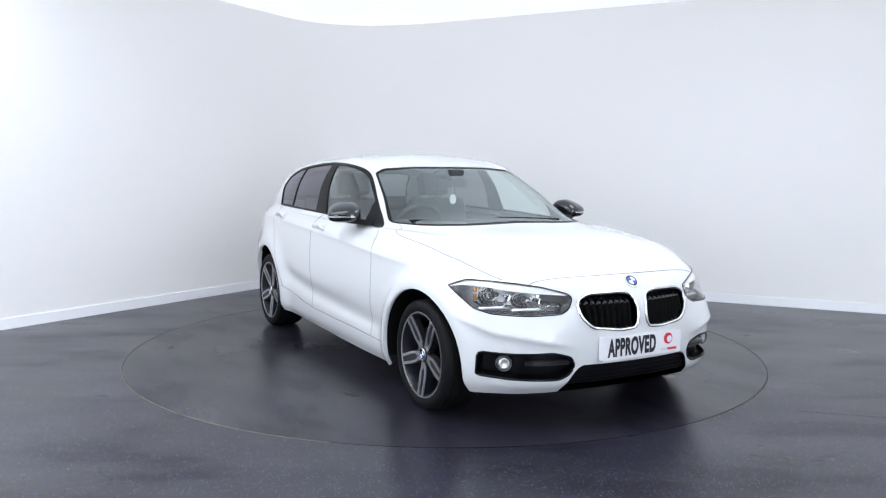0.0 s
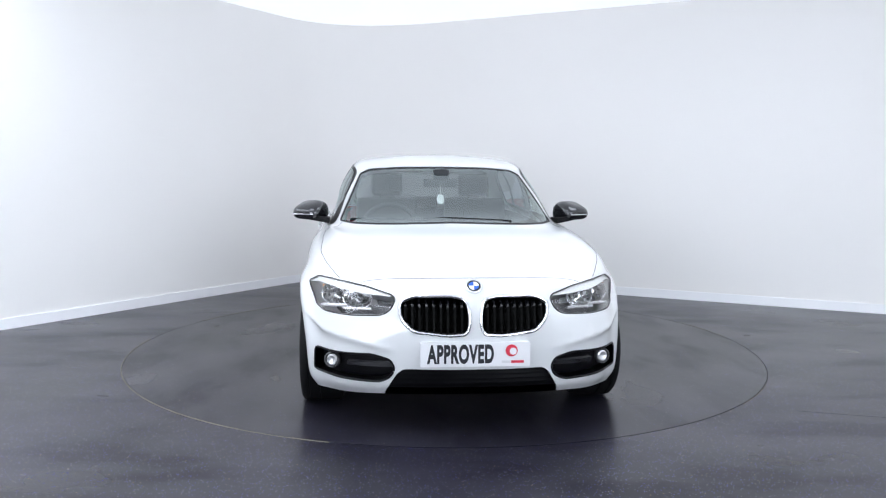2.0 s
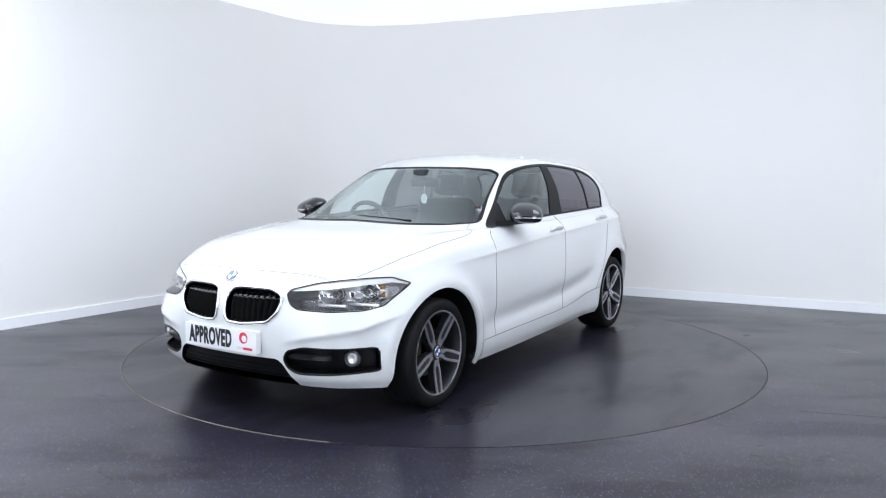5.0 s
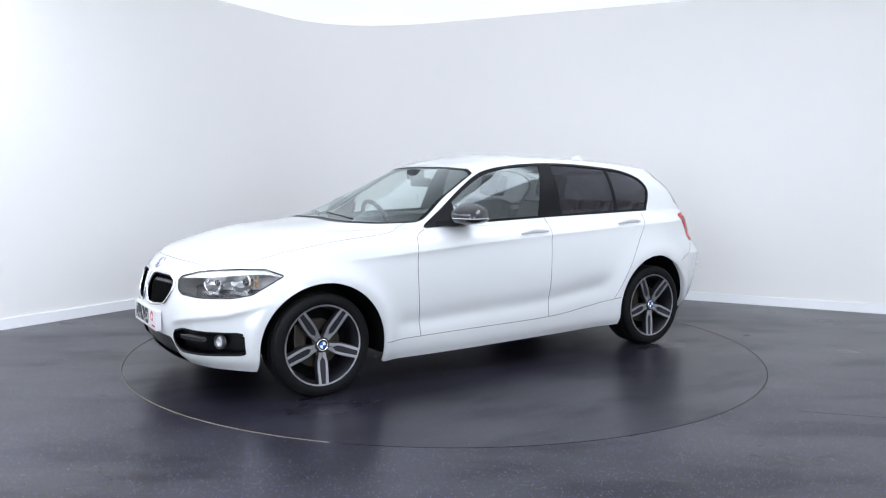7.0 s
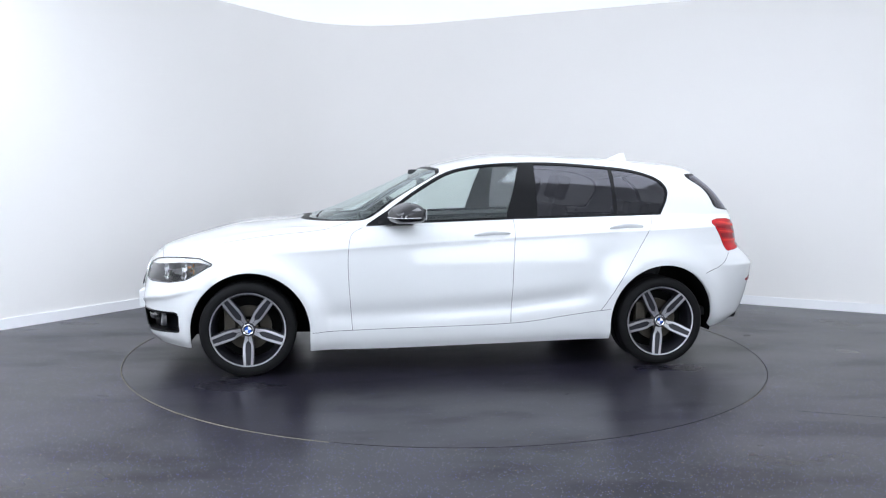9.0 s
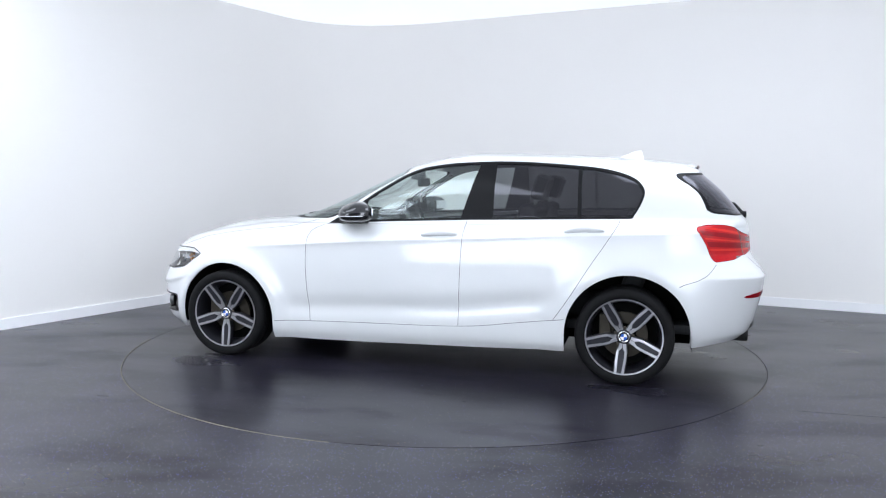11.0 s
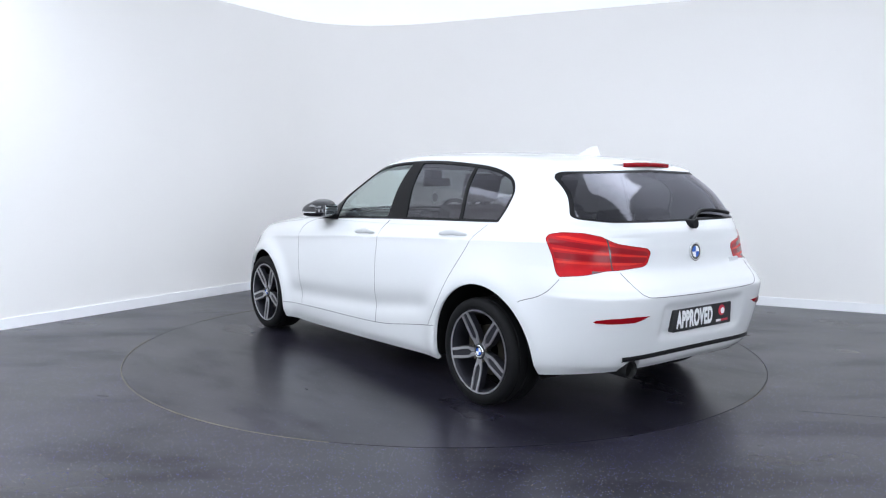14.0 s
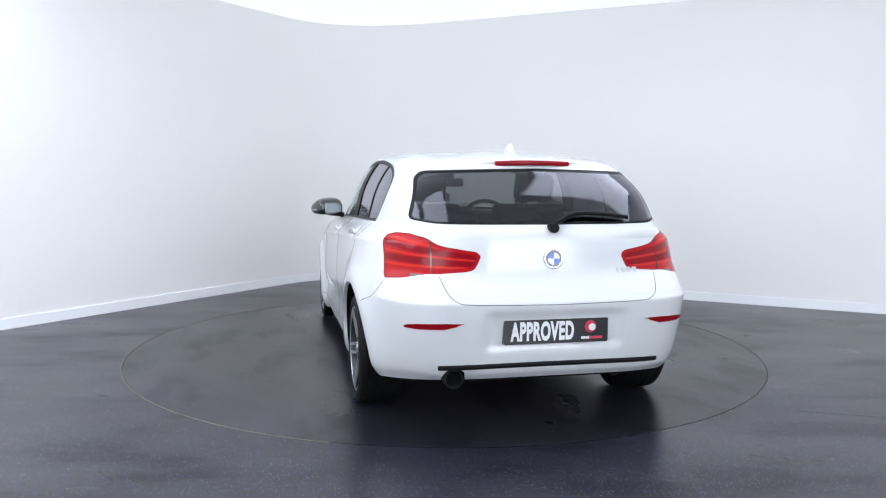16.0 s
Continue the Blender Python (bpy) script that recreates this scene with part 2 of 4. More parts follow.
class Skin:
    """A piece of surface: places, normals, faces."""

    def __init__(self, V, N, F):
        self.V, self.N, self.F = np.asarray(V, float), np.asarray(N, float), F

    def clean(self):
        used = sorted({i for f in self.F for i in f})
        at = {u: k for k, u in enumerate(used)}
        return Skin(self.V[used].reshape(-1, 3), self.N[used].reshape(-1, 3), [tuple(at[i] for i in f) for f in self.F])

    def cut(self, field):
        """The part where field is negative, and the rest."""
        val = field(self.V)
        val = np.where(np.abs(val) < 1e-6, 1e-6, val)
        neg = (val < 0).tolist()
        V, N = [], []
        base = len(self.V)
        made = {}
        ins, outs = [], []
        for f in self.F:
            s = [neg[i] for i in f]
            if all(s):
                ins.append(f)
            elif not any(s):
                outs.append(f)
            else:
                a, b = [], []
                for k, i in enumerate(f):
                    j = f[(k + 1) % len(f)]
                    (a if s[k] else b).append(i)
                    if neg[i] != neg[j]:
                        key = (min(i, j), max(i, j))
                        if key not in made:
                            t = val[i] / (val[i] - val[j])
                            V.append(self.V[i] + (self.V[j] - self.V[i]) * t)
                            n = self.N[i] + (self.N[j] - self.N[i]) * t
                            N.append(n / max(np.linalg.norm(n), 1e-9))
                            made[key] = base + len(V) - 1
                        a.append(made[key])
                        b.append(made[key])
                if len(a) > 2:
                    ins.append(tuple(a))
                if len(b) > 2:
                    outs.append(tuple(b))
        AV = np.vstack([self.V, np.array(V).reshape(-1, 3)])
        AN = np.vstack([self.N, np.array(N).reshape(-1, 3)])
        return Skin(AV, AN, ins).clean(), Skin(AV, AN, outs).clean()

    def band(self, field, half):
        """The strip where field lies within half of zero."""
        a, _ = self.cut(lambda V: field(V) - half)
        b, _ = a.cut(lambda V: -field(V) - half)
        return b

    def mirrored(self):
        k = np.array([1, -1, 1])
        return Skin(self.V * k, self.N * k, [f[::-1] for f in self.F])

    def joined(self, m):
        n = len(self.V)
        return Skin(np.vstack([self.V, m.V]), np.vstack([self.N, m.N]), self.F + [tuple(i + n for i in f) for f in m.F])

    def whole(self):
        m = self.mirrored()
        n = len(self.V)
        return Skin(np.vstack([self.V, m.V]), np.vstack([self.N, m.N]), self.F + [tuple(i + n for i in f) for f in m.F])

    def offset(self, d, flip=False):
        return Skin(self.V + self.N * d, -self.N if flip else self.N, [f[::-1] for f in self.F] if flip else self.F)

    def flanged(self, depth, skip_mid=True):
        """With its open edges turned inwards, so that the sheet shows a thickness."""
        count = {}
        for f in self.F:
            for k, i in enumerate(f):
                j = f[(k + 1) % len(f)]
                count[(i, j)] = count.get((i, j), 0) + 1
        V, N, F = self.V.tolist(), self.N.tolist(), list(self.F)
        made = {}

        def twin(i):
            if i not in made:
                V.append((self.V[i] - self.N[i] * depth).tolist())
                N.append(self.N[i].tolist())
                made[i] = len(V) - 1
            return made[i]

        for (i, j) in count:
            if (j, i) in count or (skip_mid and abs(self.V[i][1]) < 1e-4 and abs(self.V[j][1]) < 1e-4):
                continue
            F.append((j, i, twin(i), twin(j)))
        return Skin(V, N, F)

    def put(self, name, mat, parent, label=""):
        return finish(name, self.V, self.F, mat, parent, label, normals=self.N)


def gate(f, *more):
    return lambda V: np.maximum.reduce([f(V), *[g(V) for g in more]])


# ---- the studio ----
def fillet_outline():
    """The plan of the two far walls with their rounded corner."""
    a, b = np.array((-3.55, 0.40)), np.array((-1.63, 3.48))
    c, d = np.array((1.43, 2.72)), np.array((4.09, 1.45))
    u, v = (b - a) / np.linalg.norm(b - a), (d - c) / np.linalg.norm(d - c)
    k = np.linalg.solve(np.array([u, -v]).T, c - a)
    apex = a + u * k[0]
    p, q = apex - u * 1.05, apex + v * 1.35
    arc = [(1 - t) ** 2 * p + 2 * t * (1 - t) * apex + t * t * q for t in np.linspace(0, 1, 25)]
    return [a - u * 7.2, *arc, c + v * 6.2]


def wall_strip(name, pts, z0, z1, thick, mat, label, category="", parent=None, lip=0.0):
    """An upright strip along a plan line, thick on its outer (left) side."""
    P = [np.array(p) for p in pts]
    T = []
    for i in range(len(P)):
        d = P[min(i + 1, len(P) - 1)] - P[max(i - 1, 0)]
        d /= np.linalg.norm(d)
        T.append(np.array((-d[1], d[0])))
    V, F = [], []
    for p, t in zip(P, T):
        i0, o0 = p, p + t * thick
        V += [(*i0, z0), (*(i0 + t * lip), z1), (*o0, z1), (*o0, z0)]
    for i in range(len(P) - 1):
        a, b = 4 * i, 4 * i + 4
        for k in range(4):
            F.append((a + k, b + k, b + (k + 1) % 4, a + (k + 1) % 4))
    F += [(0, 1, 2, 3), tuple(4 * (len(P) - 1) + k for k in (3, 2, 1, 0))]
    ob = finish(name, V, F, mat, parent, smooth=False)
    ob.data.polygons.foreach_set("use_smooth", [True] * len(ob.data.polygons))
    ob.data.set_sharp_from_angle(angle=radians(30))
    return tagged(ob, label, category, kind="structure") if parent is None else ob


def studio():
    line = fillet_outline()
    wall_strip("wall_north", line, 0.0, CEILING_Z, 0.12, M_WALL, "smooth white studio wall with a rounded corner", "wall")
    inner = [np.array(p) for p in line]
    norm = []
    for i in range(len(inner)):
        d = inner[min(i + 1, len(inner) - 1)] - inner[max(i - 1, 0)]
        norm.append(np.array((d[1], -d[0])) / np.linalg.norm(d))
    wall_strip("baseboard", [p + n * 0.018 for p, n in zip(inner, norm)], 0.0, 0.088, 0.016, M_SKIRT, "white painted skirting board along the studio wall", "skirting", lip=0.004)
    L, R = np.array(line[0]), np.array(line[-1])
    back = -9.2
    wall_strip("wall_west", [(L[0], back), tuple(L)], 0, CEILING_Z, 0.12, M_WALL, "plain white studio side wall", "wall")
    wall_strip("wall_east", [tuple(R), (R[0], back)], 0, CEILING_Z, 0.12, M_WALL, "plain white studio side wall", "wall")
    # never in view: closes the room, grey so the car glass reflects something dark
    wall_strip("wall_south", [(R[0], back), (L[0], back)], 0, CEILING_Z, 0.12, M_BACK, "unseen closing wall, made grey to darken reflections in the car glass", "wall")
    bm = bmesh.new()
    box(bm, (0.3, -2.2, CEILING_Z + 0.05), (26, 16, 0.1))
    ob = part("ceiling", bm, M_CEIL, None)
    tagged(ob, "glowing white stretched membrane ceiling", "ceiling", kind="structure")

    # floor with the round opening of the turntable
    n, V, F = 128, [], []
    r = TABLE_R + 0.0030
    for i in range(n):
        a = 2 * math.pi * i / n
        c, s = math.cos(a), math.sin(a)
        far = 14 / max(abs(c), abs(s))
        V += [(r * c, r * s, 0), (far * c, far * s, 0), (r * c, r * s, -0.06)]
    for i in range(n):
        a, b = 3 * i, 3 * ((i + 1) % n)
        F += [(a, a + 1, b + 1, b), (a, b, b + 2, a + 2)]
    ob = finish("floor", V, F, M_FLOOR, smooth=False)
    tagged(ob, "dark slate vinyl floor with pale and blue flecks", "floor", kind="structure")
    bm = bmesh.new()
    lathe(bm, [(2.6, -0.12), (2.6, -0.06), (0.2, -0.06), (0.2, -0.12)], 64, "Z")
    tagged(part("pit", bm, M_LINER, None), "dark pit under the turntable", "pit", kind="structure")
    for a0, a1 in ((178, 243), (243, 256), (132, 158), (318, 331), (60, 84), (8, 24)):
        path = [Vector(((TABLE_R + 0.0050) * math.cos(radians(a)), (TABLE_R + 0.0050) * math.sin(radians(a)), 0.0005)) for a in np.linspace(a0, a1, 40)]
        line_part("edge_strip", path, 0.0030 if a0 == 178 else 0.0018, M_RIM_EDGE, bpy.data.objects["floor"], label="worn tan edging strip")
    for k, (p, q) in enumerate((((1.9, -1.62), (3.4, -2.0)), ((-3.9, -0.72), (-2.85, -1.05)), ((-2.3, 1.2), (-1.7, 1.35)))):
        w = Vector((q[0] - p[0], q[1] - p[1], 0))
        s = Vector((-w.y, w.x, 0)).normalized() * 0.0022
        a, b = Vector((*p, 0.0012)), Vector((*q, 0.0012))
        seam = finish("floor_seam", [a + s, a - s, b - s, b + s], [(0, 1, 2, 3)], M_LINER, bpy.data.objects["floor"], smooth=False)

    # two fill lights added behind the camera, unseen, shaped as softboxes on stands
    for x, turn in ((-3.4, 16), (3.4, -16)):
        fill_box = new("softbox")
        fill_box.matrix_basis = pose(x, -8.3, 0, 0, 0, -turn)
        bm = bmesh.new()
        prism(bm, [(-1.5, 0.55), (1.5, 0.55), (1.5, 2.85), (-1.5, 2.85)], 0.01, lambda u, v, w: Vector((u, w, v)))
        part("diffuser", bm, M_FILL, fill_box, "glowing white front cloth of the added fill light")
        bm = bmesh.new()
        lathe(bm, [(1.55, 0.04), (1.55, 0.0), (0.25, -0.45), (0.25, -0.5)], 4, "Y", (0, -0.05, 1.70))
        part("shell", bm, M_BLACK, fill_box, "black fabric shell")
        bm = bmesh.new()
        lathe(bm, [(0.02, 0.1), (0.02, 1.9)], 12, "Z", (0, -0.55, 0))
        part("stand_pole", bm, M_BLACK, fill_box)
        for i in range(3):
            a = 2 * math.pi * i / 3
            line_part("stand_leg", [Vector((0, -0.55, 0.35)), Vector((0.45 * math.cos(a), -0.55 + 0.45 * math.sin(a), 0.012))], 0.012, M_BLACK, fill_box)
        tagged(fill_box, "added unseen fill light, built as a softbox on a black tripod stand", "softbox", "studio softboxes")

    # unseen panels: the first fits the window reflections, the others are added to brighten
    for x, y in ((1.9, -1.0), (-1.4, -2.6), (-3.6, -3.0), (-3.7, -0.9), (4.6, -5.0)):
        lamp = new("assumed_ceiling_light")
        lamp.location = (x, y, CEILING_Z)
        bm = bmesh.new()
        for sx, sy, lx, ly in ((0.92, 0, 0.04, 1.88), (-0.92, 0, 0.04, 1.88), (0, 0.92, 1.8, 0.04), (0, -0.92, 1.8, 0.04)):
            box(bm, (sx, sy, -0.0125), (lx, ly, 0.025), 0.003)
        part("frame", bm, M_ALU, lamp)
        bm = bmesh.new()
        box(bm, (0, 0, -0.012), (1.79, 1.79, 0.01))
        part("diffuser", bm, M_PANEL, lamp, "glowing white diffuser")
        tagged(lamp, "assumed square white ceiling light panel, out of view, in an aluminium frame", "ceiling light", "studio ceiling lights")


def make_turntable():
    root = new("turntable")
    bm = bmesh.new()
    lathe(bm, [(TABLE_R - 0.0045, 0.0), (TABLE_R - 0.0045, -0.04), (0.05, -0.04), (0.05, 0.0)], 160, "Z")
    part("disc", bm, M_TABLE, root)
    bm = bmesh.new()
    lathe(bm, [(TABLE_R - 0.0045, -0.03), (TABLE_R - 0.0045, 0.0006), (TABLE_R - 0.0015, 0.0006), (TABLE_R - 0.0015, -0.03)], 160, "Z", closed=True)
    part("edge_ring", bm, M_ALLOY_GREY, root, "thin dark metal edge ring")
    return tagged(root, "round slate vinyl turntable sunk flush in the floor", "turntable")


# ---- the car: x ahead, y to its left, z up, from the middle of the wheelbase on the ground ----
XM = -0.35
XF = [2.02, 2.07, 2.10, 2.11, 2.095, 2.05, 1.99, 1.90, 1.50, 0.97, 0.57, 0.31, 0.17, 0.0, -0.18, -0.30]
XR = [-2.075, -2.115, -2.15, -2.17, -2.162, -2.105, -2.09, -2.082, -2.072, -2.045, -1.925, -1.81, -1.74, -1.60, -1.2, -0.60]
HALF_W = [0.835, 0.862, 0.872, 0.880, 0.8825, 0.876, 0.862, 0.840, 0.806, 0.770, 0.722, 0.655, 0.588, 0.47, 0.25, 0.0005]
N_FRONT = [5.4, 5.5, 5.5, 5.3, 5.0, 4.7, 4.3, 3.7, 3.4, 4.0, 3.6, 3.4, 3.2, 3.0, 2.6, 2.0]
N_REAR = [4.8, 5.0, 5.2, 5.2, 5.2, 5.2, 5.0, 4.8, 4.8, 5.0, 5.3, 5.0, 4.6, 3.6, 2.8, 2.0]
Z_TAIL = [0.285, 0.335, 0.47, 0.60, 0.69, 0.79, 0.90, 0.955, 0.985, 1.02, 1.165, 1.27, 1.322, 1.355, 1.395, 1.418]
Z_REAR = [0.25, 0.32, 0.45, 0.58, 0.68, 0.80, 0.90, 0.95, 0.98, 1.015, 1.165, 1.275, 1.327, 1.36, 1.395, 1.418]
Z_REARWHEEL = [0.20, 0.25, 0.39, 0.55, 0.67, 0.79, 0.88, 0.93, 0.965, 1.007, 1.165, 1.29, 1.348, 1.378, 1.403, 1.418]
Z_MID = [0.170, 0.235, 0.36, 0.50, 0.64, 0.77, 0.855, 0.905, 0.94, 0.975, 1.165, 1.295, 1.364, 1.392, 1.411, 1.418]
Z_COWL = [0.155, 0.225, 0.35, 0.50, 0.64, 0.76, 0.84, 0.885, 0.93, 0.962, 1.15, 1.28, 1.346, 1.38, 1.406, 1.418]
Z_FRONTWHEEL = [0.165, 0.235, 0.38, 0.52, 0.635, 0.735, 0.815, 0.865, 0.92, 0.957, 1.135, 1.26, 1.327, 1.37, 1.404, 1.418]
Z_FRONT = [0.175, 0.245, 0.385, 0.52, 0.625, 0.71, 0.775, 0.83, 0.905, 0.962, 1.13, 1.252, 1.317, 1.363, 1.402, 1.418]
Z_NOSE = [0.195, 0.255, 0.385, 0.52, 0.62, 0.695, 0.75, 0.80, 0.91, 0.975, 1.13, 1.25, 1.312, 1.36, 1.40, 1.418]
U_KNOTS = [-1, -0.85, -0.55, 0, 0.45, 0.75, 0.9, 1]
AXLE = 1.345
HUB_Z = 0.297
HANDLES = ((-0.190, 0.877), (-1.095, 0.917))
ARCHES = ((1.332, 0.285, 0.368), (-1.362, 0.300, 0.374))


def catmull(vals, s):
    """Smooth value at the real index s."""
    v = np.asarray(vals, float)
    i = np.clip(np.floor(s).astype(int), 0, len(v) - 2)
    t = s - i
    p1, p2 = v[i], v[i + 1]
    p0 = np.where(i > 0, v[np.maximum(i - 1, 0)], 2 * p1 - p2)
    p3 = np.where(i < len(v) - 2, v[np.minimum(i + 2, len(v) - 1)], 2 * p2 - p1)
    return 0.5 * (2 * p1 + (p2 - p0) * t + (2 * p0 - 5 * p1 + 4 * p2 - p3) * t * t + (3 * p1 - p0 - 3 * p2 + p3) * t ** 3)


def hermite(xs, ys, x):
    """Shape-keeping cubic through knots."""
    xs, ys = np.asarray(xs, float), np.asarray(ys, float)
    h, d = np.diff(xs), np.diff(ys) / np.diff(xs)
    m = np.zeros(len(xs))
    m[0], m[-1] = d[0], d[-1]
    for k in range(1, len(xs) - 1):
        m[k] = 0 if d[k - 1] * d[k] <= 0 else 2 / (1 / d[k - 1] + 1 / d[k])
    i = np.clip(np.searchsorted(xs, x) - 1, 0, len(xs) - 2)
    t = (x - xs[i]) / h[i]
    return (2 * t ** 3 - 3 * t * t + 1) * ys[i] + (t ** 3 - 2 * t * t + t) * h[i] * m[i] + (3 * t * t - 2 * t ** 3) * ys[i + 1] + (t ** 3 - t * t) * h[i] * m[i + 1]


def smooth(t):
    t = np.clip(t, 0, 1)
    return t * t * (3 - 2 * t)


def half_skin(per=12, nf=270, nr=190):
    levels = np.linspace(0, len(XF) - 1, (len(XF) - 1) * per + 1)
    cols = {k: catmull(v, levels) for k, v in (("xf", XF), ("xr", XR), ("w", HALF_W), ("nf", N_FRONT), ("nr", N_REAR))}
    zs = np.array([catmull(v, levels) for v in (Z_TAIL, Z_REAR, Z_REARWHEEL, Z_MID, Z_COWL, Z_FRONTWHEEL, Z_FRONT, Z_NOSE)])
    ph = np.linspace(0, math.pi / 2, 700)
    grid = []
    for k in range(len(levels)):
        rows = []
        for sign, a, n, cnt in ((1, cols["xf"][k] - XM, cols["nf"][k], nf), (-1, XM - cols["xr"][k], cols["nr"][k], nr)):
            u, y = np.cos(ph) ** (2 / n), cols["w"][k] * np.sin(ph) ** (2 / n)
            x = XM + sign * a * u
            length = np.concatenate([[0], np.cumsum(np.hypot(np.diff(x), np.diff(y)))])
            at = np.linspace(0, length[-1], cnt)
            u, y, x = (np.interp(at, length, q) for q in (u, y, x))
            z = hermite(U_KNOTS, zs[:, k], sign * u)
            rows.append(np.stack([x, y, z], 1))
        grid.append(np.vstack([rows[0], rows[1][::-1][1:]]))
    G = np.array(grid)
    x, y, z = G[..., 0], G[..., 1], G[..., 2]
    # the nose sweeps back towards its corners, and so does the tail round its lamps
    sweep = 0.012 + smooth((y - 0.08) / 0.47) * np.interp(z, [0.2, 0.35, 0.5, 0.62, 0.78, 0.92], [0.03, 0.045, 0.06, 0.08, 0.040, 0.0])
    x -= sweep * smooth((x - 1.45) / 0.35)
    x += 0.04 * smooth((y - 0.25) / 0.4) * np.interp(z, [0.70, 0.80, 0.95, 1.03], [0, 1, 1, 0]) * smooth((-1.5 - x) / 0.3)
    # finger hollows behind the door handles
    for xh, zh in HANDLES:
        y -= 0.012 * np.exp(-((x - xh) / 0.062) ** 2 - ((z - zh - 0.010) / 0.026) ** 2) * (y > 0.5)
    # flared arches and the crease along the flank
    for xc, zc, r in ARCHES:
        d = np.hypot(x - xc, z - zc)
        amount, reach = (0.036, 0.07) if xc > 0 else (0.030, 0.10)
        y += amount * np.exp(-((np.maximum(d - r - 0.02, 0)) / reach) ** 2) * np.clip(y / 0.6, 0, 1) ** 4 * (z < 0.9)
    zc = np.interp(x, [-1.9, -1.0, 0.2, 1.2], [0.93, 0.895, 0.835, 0.765])
    d = z - zc
    ease = np.clip((1.35 - x) / 0.5, 0, 1) * np.clip((x + 2.0) / 0.3, 0, 1) * np.clip((y - 0.5) / 0.2, 0, 1) * (z < 1.0)
    y += 0.012 * ease * np.where(d > 0, np.exp(-np.maximum(d, 0) / 0.05), np.exp(np.minimum(d, 0) / 0.025))
    low = np.interp(x, [-0.95, -0.3, 0.9], [0.50, 0.42, 0.37])
    y -= 0.014 * np.exp(-((z - low) / 0.06) ** 2) * np.clip((0.95 - x) / 0.2, 0, 1) * np.clip((x + 0.98) / 0.2, 0, 1)
    # ledge across the corners of the front bumper, and the one on top of the rear bumper
    d = z - np.interp(y, [0.36, 0.56, 0.725, 0.83], [0.42, 0.462, 0.492, 0.55])
    push = 0.017 * np.clip((x - 1.60) / 0.15, 0, 1) * np.clip((y - 0.36) / 0.12, 0, 1) * np.where(d > 0, np.exp(-np.maximum(d, 0) / 0.07), np.exp(np.minimum(d, 0) / 0.014))
    x += push * 0.85
    y += push * 0.5
    d = z - 0.665
    push = 0.016 * np.clip((-1.72 - x) / 0.15, 0, 1) * np.where(d < 0, np.exp(np.minimum(d, 0) / 0.10), np.exp(-np.maximum(d, 0) / 0.022))
    x -= push * 0.9
    y += push * 0.4 * np.clip(y / 0.5, 0, 1)
    # shallow recess for the rear plate
    inside = 1 / (1 + np.exp((np.abs(y) - 0.345) / 0.012)) / (1 + np.exp((np.abs(z - 0.525) - 0.085) / 0.010))
    x += 0.020 * inside * (x < -1.8)
    dy, dv = np.gradient(G, axis=0), np.gradient(G, axis=1)
    Nn = np.cross(dy, dv)
    Nn /= np.maximum(np.linalg.norm(Nn, axis=2, keepdims=True), 1e-9)
    out = np.sign((Nn * (G - np.array((0, 0, 0.7)))).sum(2, keepdims=True).mean())
    Nn *= out
    Nn[:, 0, 1] = 0
    Nn[:, -1, 1] = 0
    Nn /= np.maximum(np.linalg.norm(Nn, axis=2, keepdims=True), 1e-9)
    Nn[-1] = (0, 0, 1)
    rws, cl = G.shape[:2]
    F = []
    for i in range(rws - 1):
        for j in range(cl - 1):
            q = (i * cl + j, i * cl + j + 1, (i + 1) * cl + j + 1, (i + 1) * cl + j)
            F.append(q if out > 0 else q[::-1])
    s = Skin(G.reshape(-1, 3), Nn.reshape(-1, 3), F)
    a, b, c = s.V[F[200][0]], s.V[F[200][1]], s.V[F[200][2]]
    if np.dot(np.cross(b - a, c - a), s.N[F[200][0]]) < 0:
        s.F = [f[::-1] for f in s.F]
    return s


# outlines on the car
DLO = [(0.615, 0.930), (0.23, 0.952), (-0.39, 0.976)] + [(p[0], p[1]) for p in spline(
    [(-1.372, 1.003), (-1.425, 1.10), (-1.437, 1.18), (-1.37, 1.252), (-1.21, 1.302), (-1.0, 1.327), (-0.69, 1.347), (-0.42, 1.347), (-0.14, 1.327), (0.07, 1.280), (0.28, 1.162), (0.46, 1.035), (0.60, 0.945)], 6)]
WINDSCREEN = rounded([(-0.3, 0.972), (0.60, 0.955), (0.70, 0.962), (0.57, 1.275), (0.50, 1.305), (0.3, 1.318), (-0.3, 1.325)], 0.02)
REAR_GLASS = rounded([(-0.3, 1.020), (0.55, 1.024), (0.665, 1.04), (0.600, 1.25), (0.56, 1.283), (-0.3, 1.305)], 0.03)
HEADLAMP = rounded([(-1.635, 0.66), (-1.60, 0.683), (-1.42, 0.715), (-1.26, 0.729), (-1.08, 0.736), (-0.88, 0.735), (-0.735, 0.70), (-0.955, 0.60), (-1.10, 0.583), (-1.38, 0.581), (-1.57, 0.588), (-1.615, 0.61)], 0.02)
TAIL_LAMP = rounded([(-0.975, 0.942), (-1.0, 0.962), (-1.09, 0.974), (-1.236, 0.973), (-1.36, 0.958), (-1.452, 0.928), (-1.50, 0.918), (-1.70, 0.895), (-1.725, 0.875), (-1.695, 0.815), (-1.66, 0.805), (-1.486, 0.792),
                     (-1.40, 0.79), (-1.25, 0.77), (-1.074, 0.758), (-1.05, 0.78), (-1.025, 0.858)], 0.02)
KIDNEY = rounded([(0.026, 0.60), (0.042, 0.668), (0.11, 0.681), (0.295, 0.678), (0.36, 0.648), (0.352, 0.575), (0.295, 0.516), (0.13, 0.499), (0.044, 0.505), (0.027, 0.54)], 0.03)
